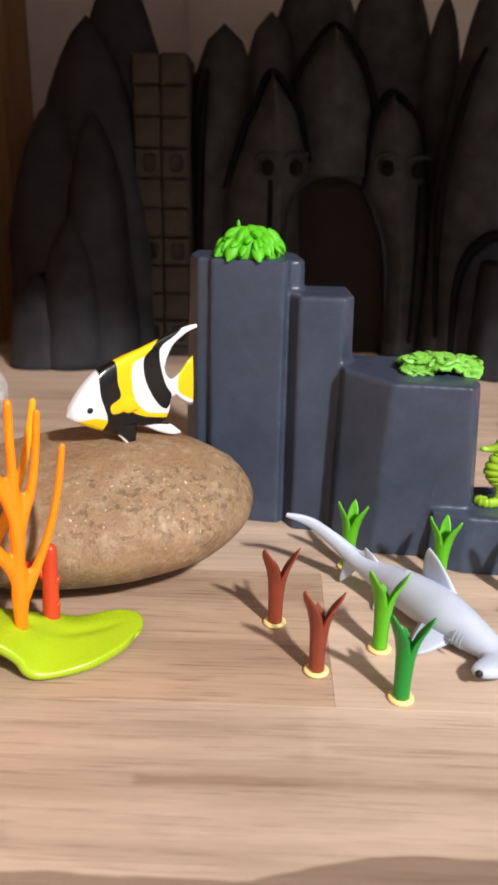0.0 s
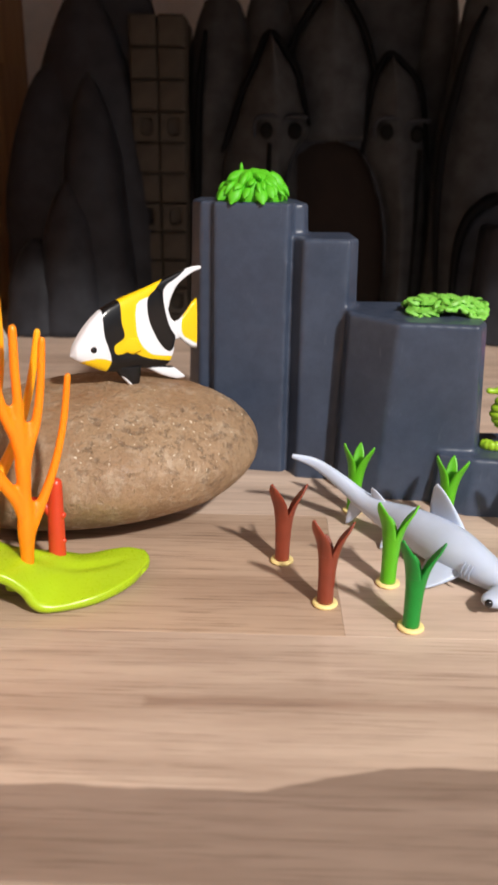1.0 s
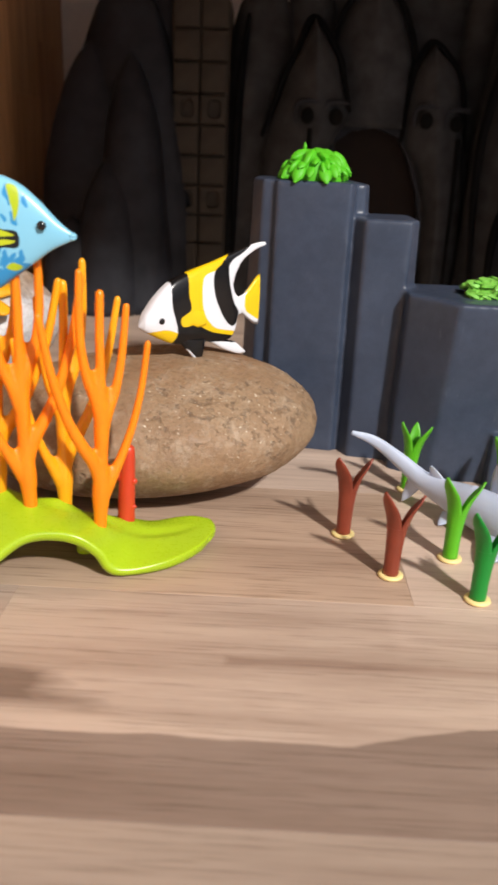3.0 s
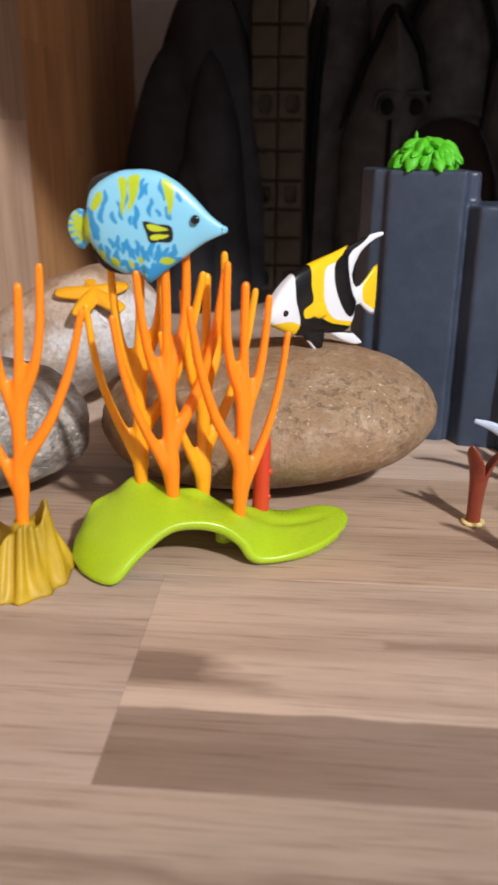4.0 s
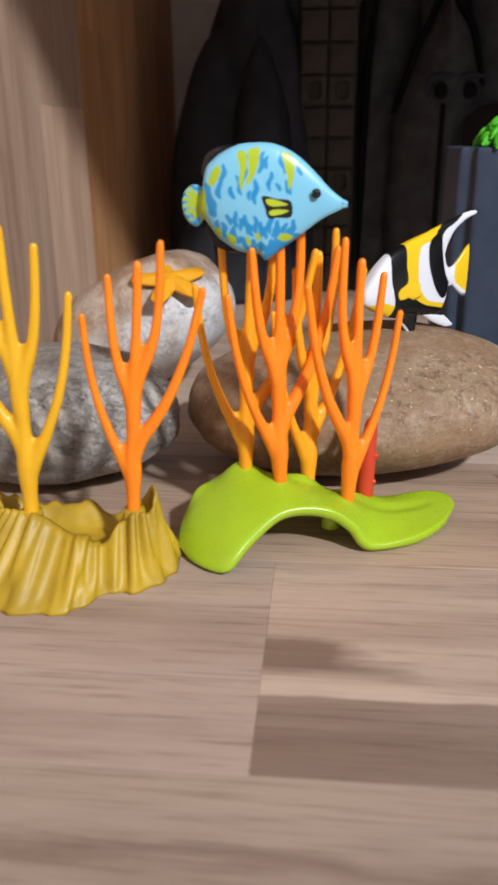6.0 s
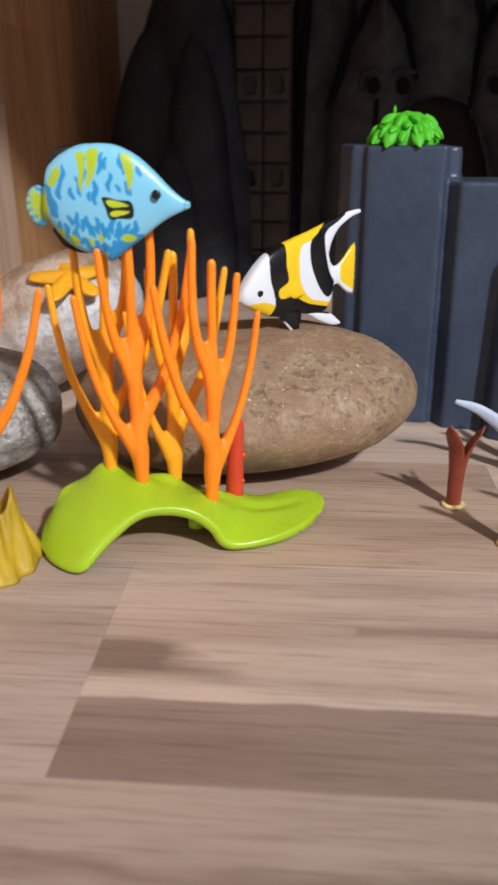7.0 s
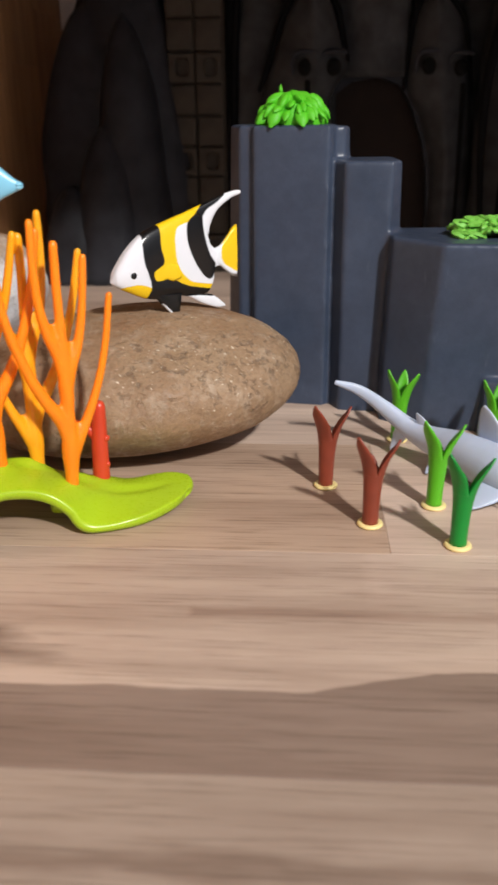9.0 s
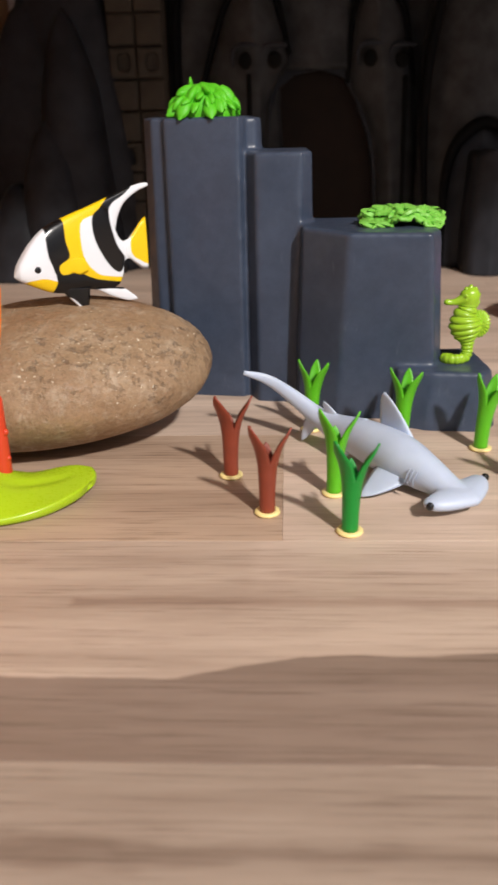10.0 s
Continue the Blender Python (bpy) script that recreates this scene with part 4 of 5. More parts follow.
spine = np.stack([np.clip(brim[:, 0], -0.032, 0.0295), np.full(SEG, 0.004)], 1)
last = np.array(rings[-1])
for pull, drop in ((0.12, 0.0005), (0.26, -0.0006), (0.36, -0.006), (0.48, -0.013), (0.75, -0.020)):
    xy = last[:, :2] + (spine - last[:, :2]) * pull
    rings.append([(p[0], p[1], max(h + drop, 0.0075 + 0.003 * (1 - pull))) for p, h in zip(xy, last[:, 2])])
rings.append([(0.003 + (p[0] - 0.003) * 0.4, p[1], 0.0076) for p in spine + 0.0004 * np.stack([np.cos(turn), np.sin(turn)], 1)])
bm = bmesh.new()
skin(bm, rings)
bmesh.ops.recalc_face_normals(bm, faces=bm.faces)
part("pot", bm, M_MUSTARD, planter)
for x, y in ((0.0265, -0.003), (-0.0152, -0.007)):
    part("socket", tube(bmesh.new(), [(x, y, 0.004, 0.0070), (x, y, 0.016, 0.0060), (x, y, 0.0280, 0.0044)], n=8, seg=18, round_tip=False), M_MUSTARD, planter)


# ---------------------------------------------------------------- little tube plants
THREE = ((90, 46, 0.0385), (210, 60, 0.0420), (330, 60, 0.0408))
FORK = ((96, 42, 0.0320), (208, 70, 0.0442), (344, 62, 0.0418))


def tube_plant(material, label, x, y, rz, lean, leaves):
    ob = thing("tube_plant", x, y, 0, label, "toy plant", rz, group="tube plants")
    disc = bmesh.new()
    prof = [(0.0001, 0.0001), (0.0052, 0.0001), (0.0058, 0.0007), (0.0056, 0.0014), (0.0048, 0.0018), (0.0030, 0.0016)]
    skin(disc, [[(r * math.cos(a), r * math.sin(a), z) for a in np.linspace(0, 2 * math.pi, 28, endpoint=False)] for r, z in prof])
    part("disc", disc, M_DISC, ob, "pale yellow foot disc")
    def radius(z):
        return np.interp(z, [0.0, 0.008, 0.015, 0.020, 0.024, 0.0275, 0.031, 0.0345, 0.038, 0.0445], [0.0036, 0.0036, 0.0038, 0.0041, 0.0045, 0.0051, 0.0060, 0.0073, 0.0088, 0.0108])

    def at(r, a, z):
        b = lean * z * z / 0.035
        return (r * math.cos(a) + b * math.cos(radians(rz)), r * math.sin(a) - b * math.sin(radians(rz)), z)

    SPLIT = 0.0265
    stalk = bmesh.new()
    turn = np.linspace(0, 2 * math.pi, 30, endpoint=False)
    rows = [[at(radius(z), a, z) for a in turn] for z in (*np.linspace(0.0012, SPLIT - 0.0004, 12), SPLIT - 0.0001)]
    rows += [[at(radius(z) - wall, a, z) for a in turn] for z, wall in ((SPLIT - 0.0001, 0.0003), (SPLIT - 0.0004, 0.0016), (0.022, 0.0018), (0.019, 0.0020))]
    skin(stalk, rows)
    part("stalk", stalk, material, ob)
    for angle, half, top in leaves:
        a0 = math.radians(angle)
        bm = bmesh.new()
        rings = []
        for v in (0.0, 0.012, *np.linspace(0.06, 0.94, 14), 1.0):
            z = SPLIT - 0.0008 + (top - SPLIT + 0.0008) * v
            wide = math.radians(half) * (1 - v ** 1.2) ** 0.9 + 0.035
            r, wall = radius(z) + 0.00003, 0.0017 * (1 - 0.4 * v)
            out = [at(r - 0.0005 * abs(u) ** 4 * (v > 0.1), a0 + u * wide, z) for u in np.linspace(-1, 1, 11)]
            rings.append(out + [at(r - wall + 0.0003 * abs(u) ** 4, a0 + u * wide, z) for u in np.linspace(1, -1, 11)])
        skin(bm, rings)
        bmesh.ops.recalc_face_normals(bm, faces=bm.faces)
        part("leaf", bm, material, ob)
    return ob


for material, label, x, y, rz, lean, leaves in (
        (M_BROWN, "russet brown plastic tube plant on a pale yellow disc", 0.0295, 0.3485, 14, 0.03, FORK),
        (M_BROWN, "russet brown plastic tube plant on a pale yellow disc", 0.0475, 0.3095, 4, 0.03, FORK),
        (M_LEAF, "leaf green plastic tube plant beside the grey shark", 0.0785, 0.328, 0, 0.03, FORK),
        (M_DEEP, "deep green plastic tube plant with spreading pointed leaves", 0.0825, 0.2915, 0, 0.03, FORK),
        (M_LEAF, "leaf green plastic tube plant before the grey rock", 0.0715, 0.408, -12, 0.04, THREE),
        (M_LEAF, "leaf green plastic tube plant before the low rock step", 0.119, 0.390, -17, 0.03, THREE),
        (M_LEAF, "leaf green plastic tube plant beside the rock step", 0.158, 0.378, -21, 0.10, THREE),
        (M_LEAF, "leaf green plastic tube plant standing apart", 0.173, 0.328, -10, 0.04, THREE)):
    tube_plant(material, label, x, y, rz, lean, leaves)

# ---------------------------------------------------------------- hammerhead shark
shark = thing("toy_shark", 0.105, 0.348, 0, "pale grey plastic toy hammerhead shark lying on the counter", "toy shark")
SPINE = [(0.035, 0.393, 0.039, 0.0010, 0.0016), (0.048, 0.3955, 0.0338, 0.0018, 0.0032), (0.061, 0.391, 0.0258, 0.0028, 0.0044), (0.073, 0.3845, 0.0175, 0.0042, 0.0056),
         (0.082, 0.3755, 0.0145, 0.0056, 0.0074), (0.096, 0.3590, 0.0136, 0.0092, 0.0110), (0.110, 0.3405, 0.0128, 0.0108, 0.0116), (0.120, 0.3275, 0.0104, 0.0088, 0.0092), (0.1285, 0.3168, 0.0080, 0.0066, 0.0060), (0.1345, 0.3090, 0.0068, 0.0045, 0.0040), (0.1365, 0.3065, 0.0062, 0.0012, 0.0012)]
c = curve(SPINE, 60)
bm = bmesh.new()
rings = []
for k in range(len(c)):
    t = Vector(c[min(k + 1, 59), :3] - c[max(k - 1, 0), :3]).normalized()
    wide = Vector((0, 0, 1)).cross(t).normalized()
    high = t.cross(wide)
    rings.append([tuple(Vector(c[k, :3]) - Vector((0.105, 0.348, 0)) + wide * c[k, 3] * math.cos(a) + high * c[k, 4] * math.sin(a) * (1.0 if math.sin(a) > 0 else 0.95)) for a in np.linspace(0, 2 * math.pi, 24, endpoint=False)])
skin(bm, rings)
for v in bm.verts:
    v.co.z = max(v.co.z, 0.0003)
rings = []
for u in np.linspace(-1, 1, 25):
    cx = 0.131 + 0.0155 * u + 0.0022 * (1 - u * u)
    cy = 0.3145 + 0.0138 * u - 0.0030 * (1 - u * u)
    chord = 0.0056 * (1 + 0.80 * (1 - abs(u)) ** 1.4) * math.sqrt(max(0.02, 1 - abs(u) ** 6))
    high = 0.0034 * math.sqrt(max(0.02, 1 - abs(u) ** 6)) * (1 + 0.25 * (1 - abs(u)))
    ring = []
    for a in np.linspace(0, 2 * math.pi, 18, endpoint=False):
        ring.append((cx - 0.105 + chord * math.cos(a) * 0.66, cy - 0.348 - chord * math.cos(a) * 0.75, 0.0072 + high * math.sin(a)))
    rings.append(ring)
skin(bm, rings)
bmesh.ops.recalc_face_normals(bm, faces=bm.faces)
body = part("body", bm, M_SHARK, shark)
over = body.modifiers.new("one_skin", "REMESH")
over.mode, over.voxel_size, over.use_smooth_shade = "VOXEL", 0.0006, True
relax = body.modifiers.new("soft_neck", "SMOOTH")
relax.factor, relax.iterations = 0.5, 22
for x, y in ((0.1172, 0.2994), (0.1476, 0.3278)):
    eye = part("eye", ball(bmesh.new(), x - 0.105, y - 0.348, 0.0078, 0.0018, 0.0018, 0.0019), M_BLACK, shark, "black painted eye")
O = Vector((0.105, 0.348, 0))
for name, a, b, tip, th in (("dorsal_fin", (0.118, 0.3435, 0.019), (0.1035, 0.3610, 0.020), (0.1035, 0.3530, 0.0409), 0.0036),
                            ("rear_fin", (0.0850, 0.3730, 0.020), (0.0775, 0.3800, 0.019), (0.0765, 0.3785, 0.0275), 0.002),
                            ("pectoral_fin", (0.1175, 0.3265, 0.0090), (0.1015, 0.3435, 0.0100), (0.0905, 0.3215, 0.0018), 0.0046),
                            ("pectoral_fin", (0.1235, 0.3350, 0.006), (0.112, 0.3490, 0.007), (0.128, 0.3590, 0.0015), 0.003),
                            ("pelvic_fin", (0.0900, 0.3620, 0.006), (0.0830, 0.3690, 0.006), (0.0800, 0.3620, 0.0010), 0.002),
                            ("tail_lobe", (0.0760, 0.3825, 0.016), (0.0680, 0.3880, 0.019), (0.0655, 0.3895, 0.0015), 0.0026)):
    part(name, blade(bmesh.new(), Vector(a) - O, Vector(b) - O, Vector(tip) - O, th), M_SHARK, shark)
for k in range(3):
    d = 0.0021 * k
    part("gill", tube(bmesh.new(), [(0.1120 + 0.62 * d - 0.105, 0.3224 - 0.78 * d - 0.348, 0.0150, 0.0004), (0.1102 + 0.62 * d - 0.105, 0.3214 - 0.78 * d - 0.348, 0.0110, 0.0006), (0.1104 + 0.62 * d - 0.105, 0.3216 - 0.78 * d - 0.348, 0.0080, 0.0004)], n=7, seg=6), M_GILL, shark, "dark gill slit")
part("nub", ball(bmesh.new(), -0.0095, 0.0125, 0.0232, 0.0028, 0.0022, 0.0016, 2), M_SHARK, shark)


# ---------------------------------------------------------------- painted fish
def inside(poly, s, z):
    """Signed distance of points to a polygon, positive within (vectorised)."""
    p = np.array(poly, float) / 1000
    d = np.full(s.shape, 1e9)
    odd = np.zeros(s.shape, bool)
    for (x0, y0), (x1, y1) in zip(p, np.roll(p, -1, 0)):
        ex, ey = x1 - x0, y1 - y0
        t = np.clip(((s - x0) * ex + (z - y0) * ey) / (ex * ex + ey * ey + 1e-15), 0, 1)
        d = np.minimum(d, np.hypot(s - x0 - t * ex, z - y0 - t * ey))
        cross = ((y0 > z) != (y1 > z)) & (s < ex * (z - y0) / (ey if abs(ey) > 1e-12 else 1e-12) + x0)
        odd ^= cross
    return np.where(odd, d, -d)


def paint(ob, layers, z0, spread=0.0):
    """Store, for each vertex, how far it lies inside each painted patch."""
    me = ob.data
    co = np.empty(len(me.vertices) * 3)
    me.vertices.foreach_get("co", co)
    co = co.reshape(-1, 3)
    for name, fields in layers.items():
        val = np.max([fn(co[:, 0], co[:, 2] + z0, co[:, 1]) for fn in fields], 0) + spread if fields else np.full(len(co), -1.0)
        me.attributes.new(name, "FLOAT", "POINT").data.foreach_set("value", val.astype(np.float32))


def fish_body(top, bottom, thick, z0, n=190, m=200, blunt=0.5):
    """A flat-sided fish from its upper and lower outline (s, z in mm)."""
    tp, bt = np.array(top, float), np.array(bottom, float)
    ta, ba = curve(tp, 300), curve(bt, 300)
    s0, s1 = tp[0, 0], tp[-1, 0]
    rings = []
    for u in np.linspace(0, 1, n):
        s = s0 + (s1 - s0) * (0.5 - 0.5 * math.cos(math.pi * u))
        hi, lo = np.interp(s, ta[:, 0], ta[:, 1]), np.interp(s, ba[:, 0], ba[:, 1])
        mid, half = (hi + lo) / 2, max((hi - lo) / 2, 0.15)
        f = (s - s0) / (s1 - s0)
        h = thick * (max(1e-3, math.sin(math.pi * min(1, f ** 0.62))) ** blunt) * (1 - 0.35 * f)
        h = max(min(h, half), 0.5 if f > 0.02 else 0.15)
        rings.append([(s / 1000, h * math.copysign(abs(math.sin(a)) ** 0.6, math.sin(a)) / 1000, (mid + half * math.cos(a)) / 1000 - z0) for a in np.linspace(0, 2 * math.pi, m, endpoint=False)])
    bm = bmesh.new()
    skin(bm, rings)
    bmesh.ops.recalc_face_normals(bm, faces=bm.faces)
    return bm


def fin_plate(outline, thick, z0, n=26, rays=0.0, y=0.0, step=0.5):
    """A thin fin with rounded faces from a closed outline (s, z in mm), gridded so that paint edges stay clean."""
    p = np.array(outline, float)
    k = len(p) // 2
    a, b = curve(p[:k], n), curve(p[k:][::-1], n)
    rings = []
    m = 12
    for i in range(n):
        ring = []
        for j in range(2 * m):
            u = j / m if j < m else 2 - j / m
            sg = 1 if j < m else -1
            h = thick / 2 * math.sqrt(max(0.02, 4 * u * (1 - u))) * (1 - 0.5 * i / n) * (1 + rays * math.sin(u * 40))
            q = a[i] + (b[i] - a[i]) * u
            ring.append((q[0] / 1000, (sg * h + y) / 1000, q[1] / 1000 - z0))
        rings.append(ring)
    bm = bmesh.new()
    skin(bm, rings)
    bmesh.ops.recalc_face_normals(bm, faces=bm.faces)
    return bm


def P(*poly):
    """A painted patch with flowing edges."""
    ring = curve([poly[-1], *poly, poly[0], poly[1]], 6 * (len(poly) + 2))[6:-6]
    return lambda s, z, y: inside(ring, s, z)



idol = thing("toy_fish", -0.079, 0.393, 0.0795, "white toy fish with black and yellow bands on a stone", "toy fish", math.degrees(math.atan2(0.044, 0.061)))
Z = 0.0795
BLACK = [P((18.5, 114.5), (26.3, 118), (26.7, 106.7), (27.9, 99), (22, 95.1), (23.5, 89.6), (32.4, 89.5), (43.3, 84.6), (59.6, 80.5), (60, 77.8), (50, 79.2), (42, 79.6), (32.5, 78), (19.2, 79), (21, 86.8), (19.5, 93.9), (17.3, 101.7)),
         P((44.3, 116.9), (50, 121.5), (57, 127.5), (68, 131), (62, 126.4), (55.2, 122.5), (53.2, 116.2), (54.6, 107), (57.2, 99.6), (60.6, 94.0), (58, 87.8), (53.4, 89.6), (47.4, 98.3), (43.8, 107.9)),
         P((25.0, 82.0), (30.5, 75.5), (35.2, 70.6), (37.0, 71.0), (38.0, 76.0), (40.0, 81.5))]
YELLOW = [P((26.4, 118), (38.1, 122), (55.4, 129), (47.1, 119.7), (36.7, 115.4), (35.2, 102.7), (37.6, 94), (45.3, 86.7), (59, 83.3), (60.5, 79.9), (43.3, 84.6), (32.9, 89.4), (23.5, 89.6), (22, 95.1), (28.2, 99), (26.7, 106.7)),
          P((4.1, 87.2), (12.4, 88.8), (18.6, 87.2), (21.1, 85.3), (19.3, 80), (11, 82)),
          P((66.0, 96), (66.0, 103.5), (69, 107.5), (75.5, 116), (77.5, 100), (76.5, 90.0), (71.5, 91.5))]
body = part("body", fish_body([(-0.3, 91.4), (1.2, 95.0), (3.6, 99.0), (10.1, 107.0), (18.0, 113.5), (26.4, 117.1), (34, 119.6), (42.4, 122.0), (48, 123.2), (52.5, 121.5), (55.6, 116), (57.0, 110.5), (58.6, 105.5), (61.5, 102.6), (65, 102.0)],
                              [(-0.3, 91.2), (1.2, 89.6), (3.6, 88.0), (10.2, 84.5), (17.8, 81.1), (25, 79.7), (32.6, 79.6), (42, 80), (50, 79.2), (56, 79.6), (59.5, 84.5), (60.5, 90.5), (62, 92.8), (65, 93.2)], 6.2, Z), M_IDOL, idol)
streamer = part("dorsal_fin", fin_plate([(40, 121.3), (48, 124.0), (58.1, 127.3), (67, 130.1), (74, 131.6), (78.0, 131.7), (78.2, 129.8), (71.0, 127.3), (63.2, 121.9), (59.2, 115.2), (56.5, 108.5), (47, 110)], 3.0, Z, 40), M_IDOL, idol)
tail = part("tail_fin", fin_plate([(62, 103.0), (64.5, 103.8), (68.5, 107.7), (72.5, 112.4), (75.5, 114.4), (75.3, 85.9), (72.1, 86.7), (68, 89.8), (64.5, 92.9), (62, 93.6)], 3.0, Z, 30, 0.15), M_IDOL, idol)
anal = part("anal_fin", fin_plate([(38, 81.5), (46, 80.0), (54, 79.0), (60, 77.5), (66.5, 72.2), (67.3, 70.4), (61.5, 70.5), (52, 74.2), (44, 78.6), (37, 80.2)], 2.6, Z, 30), M_IDOL, idol)
pelvic = part("pelvic_fin", fin_plate([(22.0, 82.5), (27.0, 76.8), (31.5, 72.0), (35.6, 68.6), (36.8, 68.9), (37.4, 72.0), (38.2, 76.5), (39.0, 81.5)], 2.0, Z, 30, 0.16, -2.5), M_IDOL, idol)
pectoral = part("pectoral_fin", fin_plate([(36.5, 97.5), (31.0, 98.6), (27.0, 96.8), (23.6, 94.6), (26.6, 89.4), (29.5, 90.4), (33.0, 88.9), (38.0, 90.2)], 1.5, Z, 24, 0.22, -4.7), M_IDOL, idol)
for ob in (body, streamer, tail, anal, pelvic):
    paint(ob, {"black": BLACK, "yellow": YELLOW}, Z, 0.0005)
paint(pectoral, {"black": [], "yellow": [lambda s, z, y: np.full(s.shape, 1.0)]}, Z)
for sy in (-1, 1):
    part("eye", ball(bmesh.new(), 0.0107, sy * 0.0053, 0.0942 - Z, 0.0017, 0.0009, 0.0017), M_BLACK, idol, "black painted eye")

blue = thing("toy_fish", -0.1530, 0.3060, 0.1237, "sky blue toy fish with lime patches resting on coral tips", "toy fish")
Z = 0.124


def stroke(s0, z0, length, tilt, w):
    """A short wavering brush stroke."""
    def field(s, z, y):
        a = math.radians(tilt)
        u = (s * 1000 - s0) * math.sin(a) + (z * 1000 - z0) * math.cos(a)
        v = (s * 1000 - s0) * math.cos(a) - (z * 1000 - z0) * math.sin(a) + 0.45 * np.sin(u * 1.0 + s0)
        return (w * np.sqrt(np.clip(1.02 - (u / length) ** 2, 0.0, 1)) - np.hypot(v, np.maximum(np.abs(u) - length, 0))) / 1000
    return field


def brush(s0, z0, s1, z1, w):
    """A stroke from one end to the other."""
    return stroke((s0 + s1) / 2, (z0 + z1) / 2, math.hypot(s1 - s0, z1 - z0) / 2, math.degrees(math.atan2(s0 - s1, z0 - z1)), w)


UPPER = [(17.1, 160.4, 15.8, 152.4, 0.55), (21.7, 156.6, 23.4, 149.0, 0.48), (25.0, 163.3, 24.2, 153.4, 0.55), (31.6, 164.7, 30.1, 156.6, 0.55), (28.9, 155.0, 28.1, 145.7, 0.62), (37.7, 164.4, 39.4, 156.6, 0.55), (39.6, 154.4, 42.1, 149.4, 0.69), (34.4, 157.7, 33.6, 150.3, 0.48), (10.9, 150.3, 12.6, 141.6, 1.04), (14.5, 153.7, 15.1, 147.7, 0.62), (9.6, 153.7, 10.9, 148.3, 0.69), (36.5, 153.7, 37.4, 150.3, 0.41), (26.8, 151.0, 26.1, 147.3, 0.41)]
LOWER = [(20.6, 143.6, 21.4, 137.3, 0.55), (15.9, 139.6, 17.0, 133.9, 0.62), (24.3, 142.3, 25.8, 134.9, 0.69), (28.2, 141.9, 29.0, 134.9, 0.55), (31.0, 139.8, 30.1, 132.9, 0.62), (34.5, 143.0, 33.6, 134.9, 0.62), (37.3, 140.3, 36.3, 132.9, 0.62), (40.2, 139.2, 38.8, 134.3, 0.55), (43.5, 140.3, 41.3, 133.3, 0.62), (18.5, 136.0, 22.0, 131.2, 0.76), (22.7, 134.3, 25.0, 129.6, 0.76), (26.8, 132.9, 28.9, 128.2, 0.69), (30.3, 132.3, 32.7, 127.6, 0.76), (33.7, 132.9, 35.1, 128.2, 0.69), (36.5, 132.9, 35.8, 128.2, 0.55), (13.7, 140.3, 14.8, 136.5, 0.55)]
MORE = [(18.0, 142.5, 18.8, 138.2, 0.5), (22.6, 141.0, 23.3, 136.2, 0.5), (26.6, 138.4, 27.2, 133.8, 0.5), (32.6, 138.0, 32.2, 133.0, 0.55), (35.6, 137.6, 35.2, 133.6, 0.5), (20.2, 138.6, 20.9, 133.8, 0.5), (29.0, 131.2, 30.6, 128.4, 0.6), (24.6, 130.6, 26.6, 128.6, 0.5), (16.6, 135.0, 18.6, 131.6, 0.5), (41.8, 137.6, 40.4, 135.0, 0.5), (12.2, 146.0, 12.9, 141.0, 0.6), (19.3, 152.5, 20.2, 147.5, 0.5), (33.0, 163.0, 32.2, 158.5, 0.5), (44.8, 160.6, 45.3, 155.8, 0.5)]
BLUES = [brush(*q[:4], 1.8 * q[4]) for q in UPPER + LOWER + MORE]
BLUES += [brush(*q, 0.9) for q in ((6.2, 149.6, 0.0, 148.8), (6.0, 147.4, -0.6, 145.9), (6.0, 144.4, -0.3, 143.0), (6.4, 142.6, 1.0, 140.0), (6.6, 151.0, 2.4, 152.6), (6.8, 141.0, 3.4, 138.0))]
BLUES.append(P((31, 125), (33, 123), (39, 128), (46, 134), (41, 135), (34, 131)))
LIMES = [P((10.7, 153.4), (12.6, 158.3), (15.1, 159.5), (15.5, 156.6), (13.7, 153.7), (12.3, 152.6)),
         P((21.7, 163.9), (23.1, 164.8), (25.0, 164.3), (25.3, 159.7), (24.3, 154.4), (23.5, 150.8), (22.5, 154.0), (22.9, 158.4)),
         P((25.8, 164.7), (28.1, 165.8), (30.1, 165.8), (30.0, 161.7), (28.6, 157.0), (26.4, 153.3), (25.0, 153.0), (26.1, 157.7)),
         P((38.3, 163.9), (40.2, 164.2), (42.3, 162.8), (43.1, 158.8), (42.4, 153.7), (41.0, 151.0), (40.3, 155.7), (39.1, 160.4)),
         P((12.6, 136.5), (14.5, 137.3), (15.5, 134.9), (14.3, 133.3)),
         P((17.6, 134.9), (20.0, 134.4), (21.2, 132.3), (19.5, 130.7), (18.1, 132.3)),
         P((24.7, 133.9), (26.4, 132.9), (26.8, 131.2), (25.4, 130.7)),
         P((28.5, 134.7), (29.8, 135.2), (30.5, 133.3), (29.4, 132.3)),
         P((36.9, 133.3), (39.4, 135.2), (43.0, 133.6), (40.2, 131.9)),
         P((35.5, 126.1), (38.5, 128.5), (44.6, 131.2), (43.5, 128.2), (37.2, 124.8)),
         P((7.1, 149.9), (9.3, 150.8), (9.8, 144.3), (9.6, 138.7), (12.0, 137.6), (9.6, 139.5), (7.4, 138.7))]
LIMES += [brush(*q, 0.8) for q in ((9, 146, 0.2, 150.2), (9, 146, -0.5, 147.2), (9, 145.5, -0.6, 144.4), (9, 145, 0.0, 141.6), (9, 145, 2.0, 138.8), (9, 146.5, 2.2, 152))]
BLACKS = [P((31.1, 148.9), (36, 147.9), (41.7, 146.8), (42.1, 141.4), (37, 140.9), (33.4, 141.0), (32, 145))]
